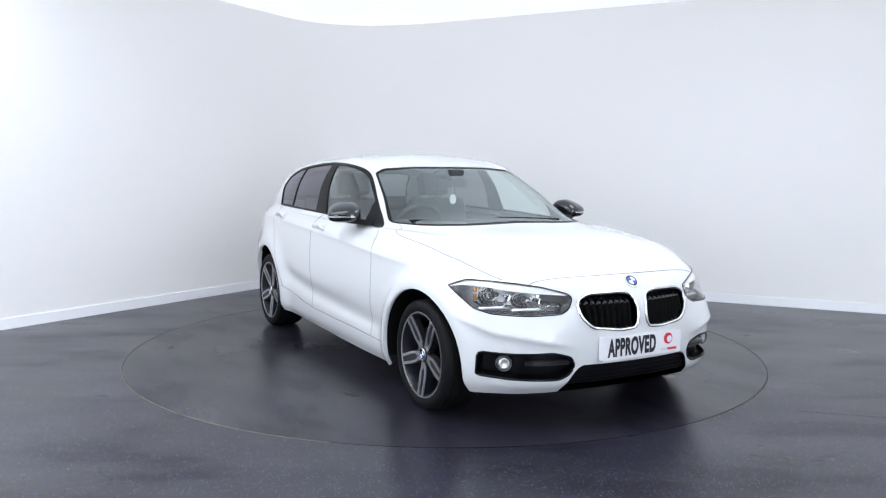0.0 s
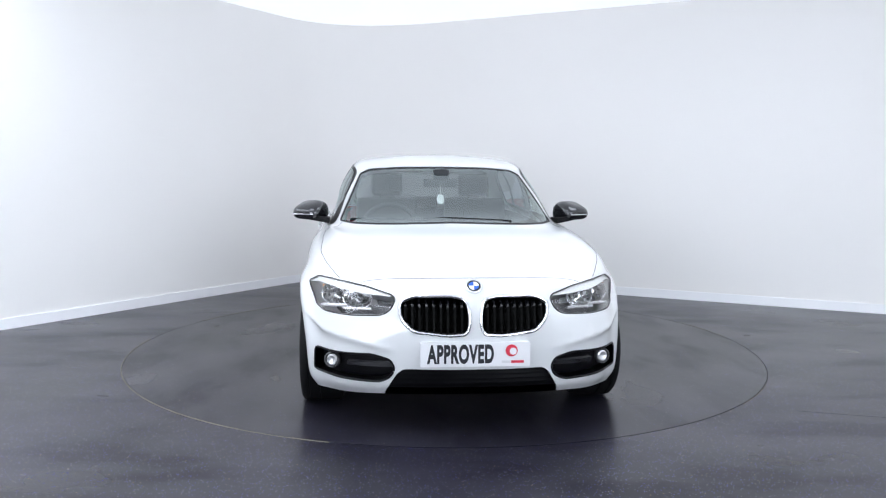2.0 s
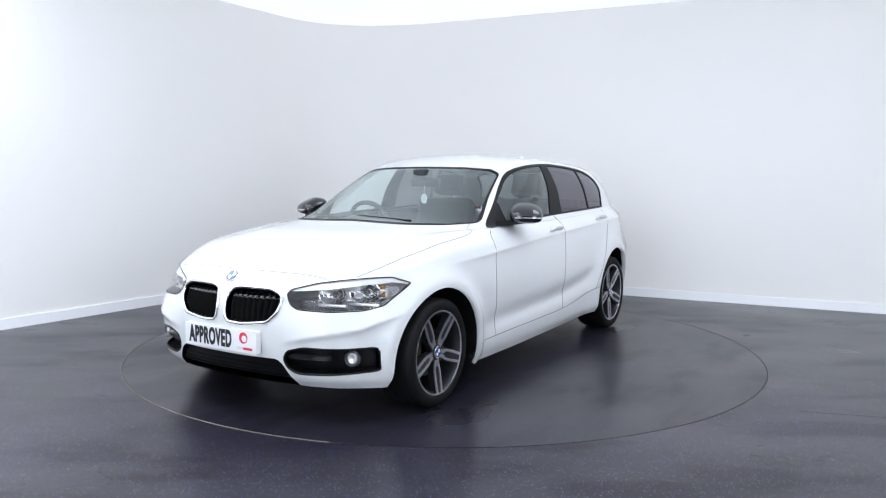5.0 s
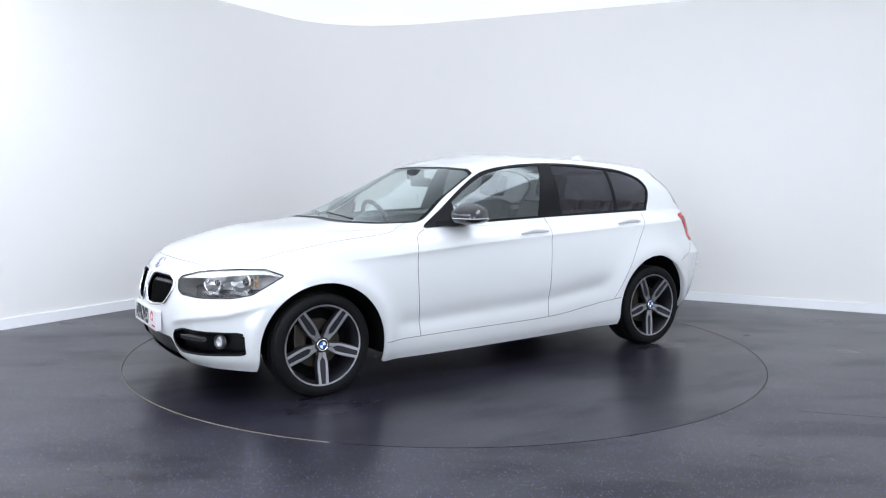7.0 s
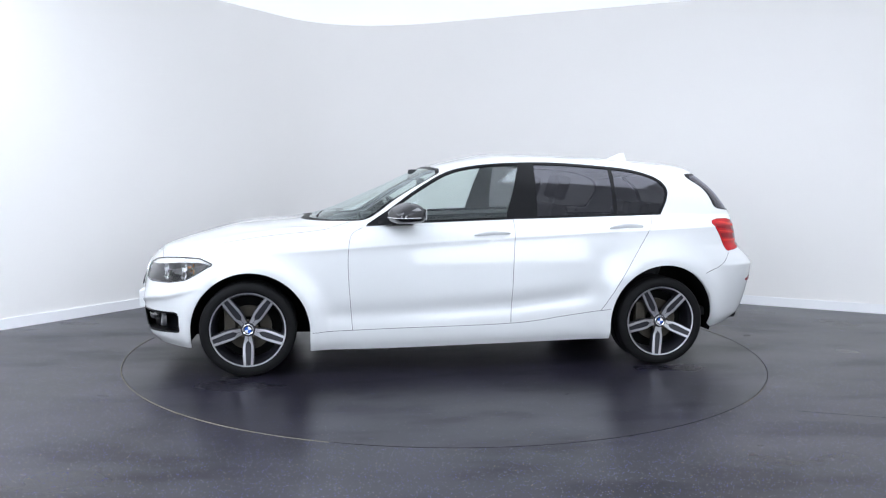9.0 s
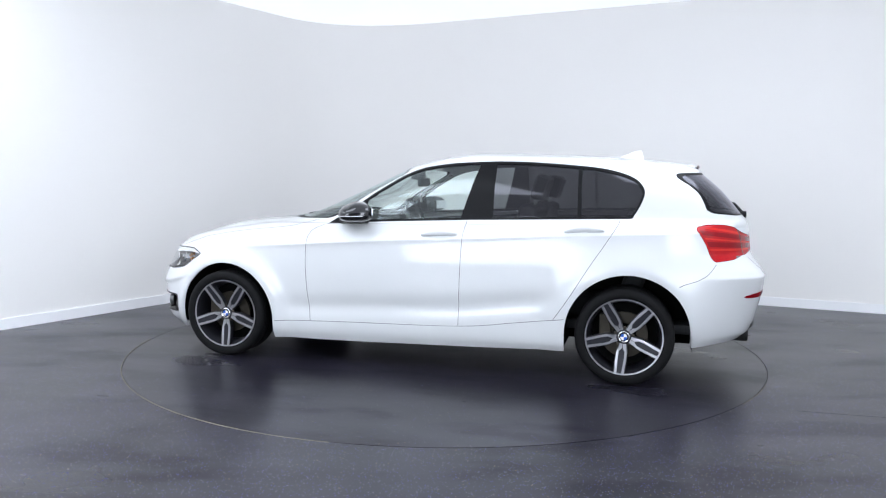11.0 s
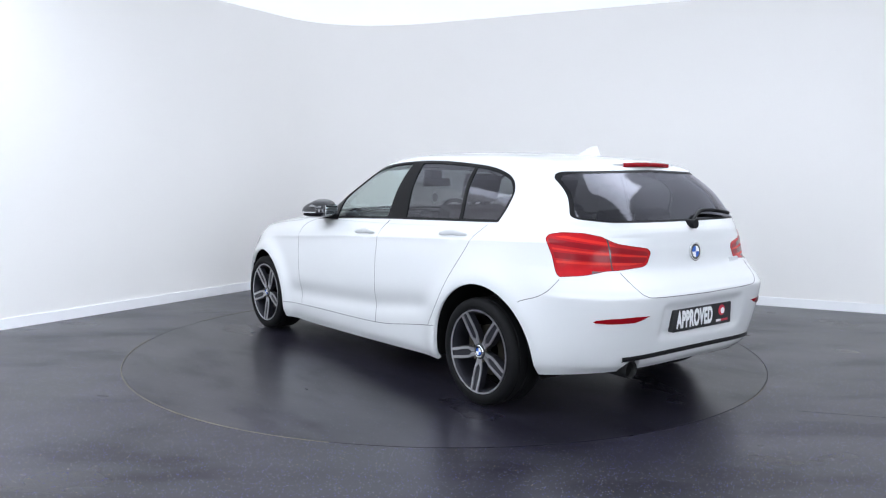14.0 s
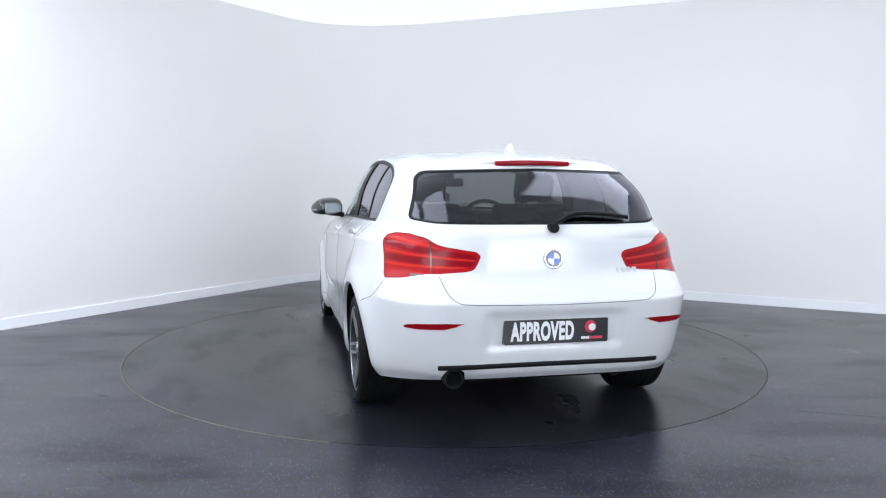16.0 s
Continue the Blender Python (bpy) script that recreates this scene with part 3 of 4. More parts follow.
INTAKE = rounded([(-0.3, 0.332), (0.34, 0.334), (0.37, 0.31), (0.425, 0.215), (0.425, 0.10), (-0.3, 0.10)], 0.02)
FOG_INTAKE = rounded([(0.775, 0.393), (0.778, 0.282), (0.76, 0.274), (0.45, 0.265), (0.40, 0.29), (0.378, 0.335), (0.40, 0.378), (0.49, 0.402)], 0.025)
REFLECTOR = rounded([(0.445, 0.570), (0.54, 0.572), (0.66, 0.566), (0.715, 0.556), (0.72, 0.544), (0.66, 0.540), (0.54, 0.543)], 0.006)
DOOR_FRONT = spline([(0.66, 0.935), (0.715, 0.86), (0.728, 0.75), (0.725, 0.588), (0.702, 0.283), (0.43, 0.289), (-0.30, 0.305), (-0.318, 0.306),
                     (-0.325, 0.45), (-0.328, 0.60), (-0.335, 0.80), (-0.349, 0.965), (-0.35, 1.15), (-0.42, 1.30), (0.0, 1.25), (0.4, 1.05)], 6, True)
DOOR_REAR = spline([(-0.349, 0.965), (-0.335, 0.80), (-0.328, 0.60), (-0.325, 0.45), (-0.318, 0.306), (-0.34, 0.306), (-0.50, 0.322), (-0.676, 0.346), (-0.918, 0.380),
                    (-1.00, 0.50), (-1.13, 0.712), (-1.22, 0.85), (-1.285, 0.955), (-1.30, 1.02), (-1.1, 1.2), (-0.6, 1.28), (-0.40, 1.2)], 6, True)
BONNET_X = [0.5, 0.70, 0.78, 0.873, 1.0, 1.229, 1.498, 1.6, 1.7, 1.80, 1.86]
BONNET_Z = [1.0, 0.958, 0.936, 0.912, 0.896, 0.872, 0.829, 0.803, 0.772, 0.742, 0.722]
EDGE_Y = [0.0, 0.11, 0.25, 0.40, 0.51, 0.56, 0.9]
EDGE_Z = [0.759, 0.759, 0.757, 0.752, 0.739, 0.722, 0.70]
TAILGATE = spline([(-0.3, 0.652), (0.40, 0.660), (0.485, 0.672), (0.525, 0.71), (0.55, 0.78), (0.57, 0.92), (0.66, 1.02), (0.60, 1.20), (0.52, 1.30), (0.45, 1.335), (-0.3, 1.35)], 6, True)

side = lambda poly: (lambda V: sdf(V[:, [0, 2]], poly))
front = lambda poly: (lambda V: sdf(V[:, [1, 2]], poly))
top = lambda poly: (lambda V: sdf(V[:, [0, 1]], poly))
corner_front = lambda poly: (lambda V: sdf(np.stack([V[:, 1] - V[:, 0], V[:, 2]], 1), poly))
corner_rear = lambda poly: (lambda V: sdf(np.stack([V[:, 1] + V[:, 0], V[:, 2]], 1), poly))
shrunk = lambda f, d: (lambda V: f(V) + d)
ahead_of = lambda x0: (lambda V: x0 - V[:, 0])
behind = lambda x0: (lambda V: V[:, 0] - x0)
above = lambda z0: (lambda V: z0 - V[:, 2])
below = lambda z0: (lambda V: V[:, 2] - z0)


def onto(tree, pts, way):
    """Lay an outline on the skin from one side; also the normals there."""
    out, nor = [], []
    for a, b in pts:
        o, d = {"side": ((a, 5, b), (0, -1, 0)), "front": ((5, a, b), (-1, 0, 0)), "rear": ((-5, a, b), (1, 0, 0)), "top": ((a, b, 5), (0, 0, -1)),
                "corner_front": ((5, 5 + a, b), (-1, -1, 0)), "corner_rear": ((-5, a + 5, b), (1, -1, 0))}[way]
        p, n, _, _ = tree.ray_cast(Vector(o), Vector(d).normalized())
        if p is not None:
            if n.dot(Vector(d)) > 0:
                n = -n
            out.append(p)
            nor.append(n)
    return out, nor


def both(fn):
    """Call fn for the left side (1) and the right side (-1)."""
    return [fn(1), fn(-1)]


def flip(V, F, k):
    if k > 0:
        return V, F
    return [Vector((v[0], -v[1], v[2])) for v in V], [f[::-1] for f in F]


def line_part(name, path, radius, mat, parent, k=1, closed=False, label="", flat=1.0, sides=6):
    V, F = flip(*tube_geo(path, radius, closed, sides, flat), k)
    return finish(name, V, F, mat, parent, label)


def letters(text, size, mat, parent, m, name="lettering", squeeze=1.0, bold=0.0):
    cu = bpy.data.curves.new(name, "FONT")
    cu.space_character = 1.10
    cu.body, cu.size, cu.align_x, cu.align_y, cu.extrude, cu.offset = text, size, "CENTER", "CENTER", 0.0008, bold
    tmp = bpy.data.objects.new(name, cu)
    scene.collection.objects.link(tmp)
    me = bpy.data.meshes.new_from_object(tmp.evaluated_get(bpy.context.evaluated_depsgraph_get()))
    bpy.data.objects.remove(tmp)
    me.transform(m @ Matrix.Diagonal((squeeze, 1, 1, 1)))
    me.materials.clear()
    me.materials.append(mat)
    ob = new(name, me)
    ob.parent = parent
    return ob


def badge(parent, m, r):
    """A round badge: chrome ring, dark ring, four quarters in blue and white."""
    bm = bmesh.new()
    lathe(bm, [(r, -0.008), (r, 0.004), (r * 0.92, 0.006), (r * 0.82, 0.005), (r * 0.82, -0.008)], 40, "Z", closed=True)
    bmesh.ops.transform(bm, verts=bm.verts, matrix=m)
    b = part("badge", bm, M_CHROME, parent, "round chrome-ringed badge", True)
    bm = bmesh.new()
    lathe(bm, [(r * 0.83, -0.006), (r * 0.83, 0.0045)], 40, "Z")
    bmesh.ops.transform(bm, verts=bm.verts, matrix=m)
    part("badge_field", bm, M_GLOSSBLACK, b, "dark badge ring")
    for k in range(4):
        bm = bmesh.new()
        pts = [(0, 0)] + [(r * 0.60 * math.cos(a), r * 0.60 * math.sin(a)) for a in np.linspace(k * math.pi / 2, (k + 1) * math.pi / 2, 8)]
        prism(bm, pts, 0.006, lambda u, v, w: m @ Vector((u, v, w)))
        part("quarter", bm, M_BLUE if k % 2 else M_PLATE_W, b)
    return b


def make_wheel(parent, x, y, k, turn):
    """One wheel: tyre, rim barrel, five twin spokes, cap, brake. k: 1 left, -1 right."""
    root = new("wheel")
    root.parent = parent
    root.location = (x, y, HUB_Z)
    root.rotation_euler = (0, 0, 0 if k > 0 else math.pi)
    R = HUB_Z - 0.001
    bm = bmesh.new()
    prof = [(0.228, -0.002), (0.236, 0.006), (0.255, 0.012), (0.280, 0.008), (0.293, -0.004), (R, -0.022), (R, -0.030), (R - 0.005, -0.032), (R - 0.005, -0.038), (R, -0.040), (R, -0.085), (R - 0.005, -0.088), (R - 0.005, -0.094),
            (R, -0.097), (R, -0.19), (0.285, -0.215), (0.255, -0.225), (0.228, -0.21)]
    lathe(bm, prof, 72, "Y", closed=True)
    part("tyre", bm, M_RUBBER, root, "black low-profile tyre", True)
    bm = bmesh.new()
    lathe(bm, [(0.233, -0.004), (0.231, 0.004), (0.222, 0.003), (0.215, -0.010), (0.208, -0.05), (0.200, -0.19), (0.228, -0.20)], 72, "Y", closed=True)
    rim = part("rim", bm, M_ALLOY_GREY, root, "dark grey alloy rim", True)
    bm = bmesh.new()
    lathe(bm, [(0.2325, 0.001), (0.231, 0.0065), (0.2235, 0.0055), (0.222, 0.001)], 72, "Y", closed=True)
    part("rim_lip", bm, M_ALLOY, rim, "bright machined rim lip", True)
    for s in range(5):
        a = radians(turn + 72 * s)
        e, t = Vector((math.cos(a), 0, math.sin(a))), Vector((-math.sin(a), 0, math.cos(a)))

        def place(u, v, w):
            dish = -0.020 + 0.022 * max(0.0, (u - 0.05) / 0.17) ** 1.2
            return e * u + t * v + Vector((0, dish + w, 0))

        bm = bmesh.new()
        outline = [(0.03, -0.020), (0.075, -0.028), (0.10, -0.035), (0.15, -0.036), (0.221, -0.033), (0.221, 0.033), (0.15, 0.036), (0.10, 0.035), (0.075, 0.028), (0.03, 0.020)]
        prism(bm, dense(outline, 0.03), -0.035, place)
        spoke = part("spoke", bm, M_ALLOY_GREY, root)
        for sg in (1, -1):
            bm = bmesh.new()
            strip = [(0.04, 0.001 * sg), (0.07, 0.002 * sg), (0.09, 0.0165 * sg), (0.13, 0.0185 * sg), (0.221, 0.0140 * sg), (0.221, 0.029 * sg), (0.15, 0.0320 * sg), (0.10, 0.031 * sg), (0.075, 0.025 * sg), (0.04, 0.019 * sg)]
            prism(bm, dense(strip, 0.03), 0.010, lambda u, v, w: place(u, v, w - 0.004))
            part("spoke_face", bm, M_ALLOY, spoke, "bright machined spoke face")
        bm = bmesh.new()
        lathe(bm, [(0.009, -0.02), (0.009, -0.010), (0.005, -0.008)], 10, "Y", e.xyz * 0 + Vector((math.cos(a + 0.628) * 0.056, 0, math.sin(a + 0.628) * 0.056)))
        part("wheel_bolt", bm, M_STEEL, root)
    bm = bmesh.new()
    lathe(bm, [(0.052, -0.05), (0.050, -0.020), (0.042, -0.012), (0.036, -0.010)], 40, "Y")
    part("hub", bm, M_ALLOY_GREY, root, "", True)
    cap = badge(root, Matrix.Translation((0, -0.010, 0)) @ Matrix.Rotation(radians(-90), 4, "X"), 0.034)
    bm = bmesh.new()
    lathe(bm, [(0.140, -0.085), (0.140, -0.105), (0.07, -0.105), (0.07, -0.085)], 48, "Y", closed=True)
    part("brake_disc", bm, M_STEEL, root, "", True)
    bm = bmesh.new()
    box(bm, (0.115, -0.085, 0.05), (0.07, 0.05, 0.15), 0.012)
    part("brake_caliper", bm, M_STEEL, root)
    bm = bmesh.new()
    lathe(bm, [(0.20, -0.14), (0.20, -0.145), (0.02, -0.145), (0.02, -0.14)], 40, "Y")
    part("backing_plate", bm, M_LINER, root)
    return root


def make_mirror(parent, k):
    root = new("door_mirror")
    root.parent = parent
    root.location = (0.37, 0.802 * k, 0.968)

    def at(a, b, grow=1.0):
        """A point of the shell: a round it, b from foot to crown."""
        p = Vector((math.cos(b) * math.cos(a), math.cos(b) * math.sin(a), math.sin(b)))
        d = (abs(p.x) ** 3.4 + abs(p.y) ** 3.4 + abs(p.z) ** 2.6) ** (1 / 3.2)
        p *= grow / max(d, 1e-6)
        if p.z < 0:
            p.z *= 0.52
        else:
            p.z *= 1.0 - 0.42 * max(p.x, 0) - 0.10 * p.y
        return Matrix.Rotation(radians(24 * k), 3, "Z") @ Vector((p.x * 0.106, p.y * k * 0.104, p.z * 0.086)) + Vector((-0.005, 0.094 * k, 0.030))

    def shell(name, mat, a0, a1, b0, b1, grow, label, na=36, nb=20):
        V = [at(a0 + (a1 - a0) * i / na, b0 + (b1 - b0) * j / nb, grow) for i in range(na + 1) for j in range(nb + 1)]
        F = [(i * (nb + 1) + j, (i + 1) * (nb + 1) + j, (i + 1) * (nb + 1) + j + 1, i * (nb + 1) + j + 1) for i in range(na) for j in range(nb)]
        return finish(name, V, F if k > 0 else [f[::-1] for f in F], mat, root, label)

    shell("housing", M_GLOSSBLACK, 0, 2 * math.pi, -math.pi / 2, math.pi / 2, 1.0, "gloss black mirror cap")
    shell("indicator_strip", M_LAMP_SILVER, radians(-35), radians(112), radians(-8), radians(-1), 1.015, "slim clear indicator strip", 30, 3)
    bm = bmesh.new()
    prism(bm, [(0.165, -0.035), (-0.05, -0.035), (-0.055, 0.085), (0.055, 0.10)], 0.034, lambda u, v, w: Vector((u, v * k, w - 0.030 + 0.16 * max(v, 0))))
    part("arm", bm, M_BLACK, root, "black mirror foot")
    bm = bmesh.new()
    box(bm, (-0.1035, 0, 0.012), (0.008, 0.135, 0.070), 0.003)
    bmesh.ops.transform(bm, verts=bm.verts, matrix=Matrix.Translation((-0.005, 0.094 * k, 0.030)) @ Matrix.Rotation(radians(24 * k), 4, "Z"))
    part("mirror_glass", bm, material("mirror", (0.8, 0.82, 0.85), 0.02, 1.0), root, "silvered mirror glass")
    return root


def make_seat(parent, x, y, w=0.50, back=0.62, tilt=17, head=True):
    root = new("seat")
    root.parent = parent
    root.location = (x, y, 0.34)
    bm = bmesh.new()
    box(bm, (0.05, 0, 0.10), (0.52, w, 0.16), 0.05, seg=3)
    part("cushion", bm, M_CLOTH, root, "", True)
    rot = Matrix.Rotation(radians(-tilt), 4, "Y")
    bm = bmesh.new()
    box(bm, (0, 0, back / 2), (0.13, w, back), 0.05, seg=3)
    bmesh.ops.transform(bm, verts=bm.verts, matrix=Matrix.Translation((-0.22, 0, 0.13)) @ rot)
    part("backrest", bm, M_CLOTH, root, "", True)
    if head:
        for dy in ((0,) if w < 0.7 else (-0.36, 0.0, 0.36)):
            bm = bmesh.new()
            box(bm, (-0.01, dy, back + (0.125 if w < 0.7 else 0.07)), (0.10, 0.25, 0.17 if w < 0.7 else 0.11), 0.04, seg=3)
            bmesh.ops.transform(bm, verts=bm.verts, matrix=Matrix.Translation((-0.22, 0, 0.13)) @ rot)
            h = part("headrest", bm, M_CLOTH, root, "", True)
            for q in (-0.05, 0.05):
                bm = bmesh.new()
                lathe(bm, [(0.006, back - 0.02), (0.006, back + 0.06)], 8, "Z", (0, dy + q, 0))
                bmesh.ops.transform(bm, verts=bm.verts, matrix=Matrix.Translation((-0.22, 0, 0.13)) @ rot)
                part("headrest_post", bm, M_CHROME, h, "chrome headrest post")
    return root


def plate(parent, tree, x_face, z_mid, facing, dark):
    """An advertising plate with one readable word and plain marks."""
    sgn = facing
    m = Matrix.Translation((x_face, 0, z_mid)) @ Matrix.Rotation(radians(90) * sgn, 4, "Z") @ Matrix.Rotation(radians(90), 4, "X")
    bm = bmesh.new()
    prism(bm, rounded([(-0.262, -0.058), (0.262, -0.058), (0.262, 0.058), (-0.262, 0.058)], 0.008), -0.03, lambda u, v, w: m @ Vector((u, v, w)))
    p = part("plate", bm, M_PLATE_B if dark else M_PLATE_W, parent, "black plate lettered in white" if dark else "white plate lettered in black")
    letters("APPROVED", 0.118, M_INK_W if dark else M_INK, p, m @ Matrix.Translation((-0.070, -0.002, 0.001)), squeeze=0.50, bold=0.0052)
    bm = bmesh.new()
    lathe(bm, [(0.029, 0), (0.029, 0.002)], 28, "Z")
    bmesh.ops.transform(bm, verts=bm.verts, matrix=m @ Matrix.Translation((0.172, 0.018, 0)))
    part("roundel", bm, M_INK_R, p, "red round mark")
    bm = bmesh.new()
    lathe(bm, [(0.017, 0), (0.017, 0.0035)], 20, "Z")
    bmesh.ops.transform(bm, verts=bm.verts, matrix=m @ Matrix.Translation((0.179, 0.015, 0)))
    part("roundel_centre", bm, M_PLATE_W, p, "pale centre of the mark")
    for a, b, mt in ((0.125, 0.166, M_INK_W if dark else M_MARK), (0.170, 0.232, M_INK_R)):
        bm = bmesh.new()
        prism(bm, [(a, -0.042), (b, -0.042), (b, -0.030), (a, -0.030)], 0.0015, lambda u, v, w: m @ Vector((u, v, w)))
        part("bar", bm, mt, p)
    return p


def make_car():
    from mathutils.bvhtree import BVHTree
    car = new("car")
    skin = half_skin()
    tree = BVHTree.FromPolygons([tuple(v) for v in skin.V], [tuple(f) for f in skin.F])
    rest = skin
    # openings for the wheels
    for xc, zc, r in ARCHES:
        _, rest = rest.cut(gate(lambda V: np.hypot(V[:, 0] - xc, V[:, 2] - zc) - r, below(0.8)))
        _, rest = rest.cut(gate(lambda V: np.abs(V[:, 0] - xc) - r, below(zc)))

    def sides(piece, name, mat, label="", flange=0.0):
        p = piece.flanged(flange) if flange else piece
        return [p.put(name, mat, car, label), p.mirrored().put(name, mat, car, label)]

    def whole(piece, name, mat, label="", flange=0.0):
        return (piece.flanged(flange) if flange else piece).whole().put(name, mat, car, label)

    # side glass
    glasses, rest = rest.cut(gate(side(DLO), above(0.9)))
    inner, frame_ring = glasses.cut(shrunk(side(DLO), 0.015))
    ahead, aft = inner.cut(lambda V: -0.308 - 0.30 * (V[:, 2] - 1.0) - V[:, 0])
    inner_aft, bpillar = aft.cut(lambda V: V[:, 0] + 0.512)
    inner = ahead
    mirror_base, front_pane = inner.cut(ahead_of(0.36))
    inner = inner_aft
    divider = inner.band(lambda V: V[:, 0] + 1.055 - 0.03 * (V[:, 2] - 1.0), 0.012)
    quarter_pane, rear_pane = inner.cut(lambda V: V[:, 0] + 1.055 - 0.03 * (V[:, 2] - 1.0))
    sides(frame_ring, "window_frame", M_BLACK, "matt black window surround", 0.01)
    sides(bpillar, "centre_pillar", M_BLACK, "black door pillar", 0.01)
    sides(mirror_base, "mirror_base", M_BLACK, "black mirror triangle", 0.01)
    sides(divider.offset(-0.002), "divider_bar", M_BLACK, "", 0.01)
    sides(front_pane.offset(-0.006), "window_pane", M_GLASS, "clear front door glass")
    sides(rear_pane.offset(-0.006), "window_pane", M_PRIVACY, "dark tinted rear door glass")
    sides(quarter_pane.offset(-0.006), "window_pane", M_PRIVACY, "dark tinted quarter glass")
    # windscreen and rear window
    ws, rest = rest.cut(gate(front(WINDSCREEN), ahead_of(0.02), above(0.93)))
    clear, border = ws.cut(shrunk(front(WINDSCREEN), 0.011))
    whole(clear.offset(-0.004), "windscreen", M_GLASS, "clear laminated windscreen")
    whole(border.offset(-0.003), "windscreen_border", M_BLACK, "black windscreen border", 0.006)
    rg, rest = rest.cut(gate(front(REAR_GLASS), behind(-1.45)))
    clear, border = rg.cut(shrunk(front(REAR_GLASS), 0.012))
    whole(clear.offset(-0.004), "rear_window", M_PRIVACY, "dark tinted rear window")
    whole(border.offset(-0.003), "rear_window_border", M_BLACK, "black rear window border", 0.006)
    # lamps and grilles are openings with depth
    lamp, rest = rest.cut(gate(corner_front(HEADLAMP), ahead_of(1.4)))
    tail, rest = rest.cut(gate(corner_rear(TAIL_LAMP), behind(-1.5)))
    kid, rest = rest.cut(gate(front(KIDNEY), ahead_of(1.8)))
    intake, rest = rest.cut(gate(front(INTAKE), ahead_of(1.8)))
    fog, rest = rest.cut(gate(front(FOG_INTAKE), ahead_of(1.5)))
    tight = lambda piece, f: piece.cut(shrunk(f, 0.0035))[0]
    lamp_in, kid_in = tight(lamp, corner_front(HEADLAMP)), tight(kid, front(KIDNEY))
    intake_in, fog_in = tight(intake, front(INTAKE)), tight(fog, front(FOG_INTAKE))
    # painted panels
    door_f, rest = rest.cut(gate(side(DOOR_FRONT), below(1.1), lambda V: 0.5 - V[:, 1]))
    door_r, rest = rest.cut(gate(side(DOOR_REAR), below(1.1), lambda V: 0.5 - V[:, 1]))
    bonnet, rest = rest.cut(gate(lambda V: np.where(V[:, 0] > 1.85, np.interp(V[:, 1], EDGE_Y, EDGE_Z), np.interp(V[:, 0], BONNET_X, BONNET_Z)) - V[:, 2], ahead_of(0.60), below(1.0)))
    gate_skin, rest = rest.cut(gate(front(TAILGATE), behind(-1.5)))
    bump_f, rest = rest.cut(gate(ahead_of(1.62), below(0.78)))
    bump_r, rest = rest.cut(gate(behind(-1.55), lambda V: V[:, 2] - np.interp(-V[:, 0], [1.6, 1.683, 1.762, 1.86], [0.60, 0.626, 0.652, 0.735])))
    whole(rest, "body_shell", M_PAINT, "white painted body shell", 0.02)
    sides(door_f, "front_door", M_PAINT, "", 0.02)
    sides(door_r, "rear_door", M_PAINT, "", 0.02)
    whole(bonnet, "bonnet", M_PAINT, "", 0.02)
    whole(gate_skin, "tailgate", M_PAINT, "", 0.02)
    whole(bump_f, "front_bumper", M_PAINT, "", 0.012)
    pierced = bump_r.cut(lambda V: np.hypot(V[:, 1] - 0.48, V[:, 2] - 0.290) - 0.056)[1]
    pierced.flanged(0.03).joined(bump_r.flanged(0.03).mirrored()).put("rear_bumper", M_PAINT, car)

    # gaps between the panels
    def seam(poly, way, closed=False, r=0.0019, both_sides=True, mat=M_SEAM, name="panel_gap"):
        path, nor = onto(tree, dense(poly, 0.015, closed), way)
        if len(path) < 3:
            return
        path = [p - n * (r * 0.3) for p, n in zip(path, nor)]
        for k in (1, -1) if both_sides else (1,):
            line_part(name, path, r, mat, car, k, closed)

    seam(spline([(0.63, 0.925), (0.685, 0.90), (0.715, 0.86), (0.728, 0.75), (0.725, 0.588), (0.702, 0.283)], 6), "side")
    seam(spline([(0.949, 0.275), (0.702, 0.282), (0.43, 0.289), (-0.318, 0.305), (-0.676, 0.346), (-0.918, 0.380), (-0.985, 0.39)], 6), "side")
    seam(spline([(-0.349, 0.968), (-0.335, 0.80), (-0.326, 0.55), (-0.318, 0.306)], 6), "side")
    seam(spline([(-1.30, 0.99), (-1.285, 0.955), (-1.22, 0.85), (-1.13, 0.712), (-1.00, 0.50), (-0.918, 0.380)], 6), "side")
    seam(spline(list(zip(BONNET_X[1:10], BONNET_Z[1:10])), 6), "side")
    seam(spline(list(zip(EDGE_Y[:6], EDGE_Z[:6])), 6), "front")
    seam(spline([(0.0, 0.652), (0.40, 0.660), (0.485, 0.672), (0.525, 0.71), (0.552, 0.78)], 6), "rear")
    seam(spline([(-1.655, 0.612), (-1.683, 0.626), (-1.762, 0.652), (-1.82, 0.690), (-1.86, 0.745)], 5), "side")

    # wheel wells and underside
    for xc, zc, r in ARCHES:
        for k in (1, -1):
            bm = bmesh.new()
            n = 30
            rim_o, rim_i = [], []
            for i in range(n + 1):
                a = math.pi * (i - 1) / (n - 2)
                px, pz = xc + (r + 0.004) * math.cos(a), zc + (r + 0.004) * math.sin(a)
                if i in (0, n):
                    px, pz = xc + (r + 0.004) * (1 if i == 0 else -1), 0.21
                hit, _, _, _ = tree.ray_cast(Vector((px, 5, max(pz, 0.30))), Vector((0, -1, 0)))
                yo = (hit.y if hit is not None else 0.80) - (0.008 if i not in (0, n) else 0.05)
                rim_o.append(bm.verts.new((px, yo * k, pz)))
                rim_i.append(bm.verts.new((px, 0.52 * k, pz)))
            for i in range(n):
                bm.faces.new((rim_o[i], rim_o[i + 1], rim_i[i + 1], rim_i[i]))
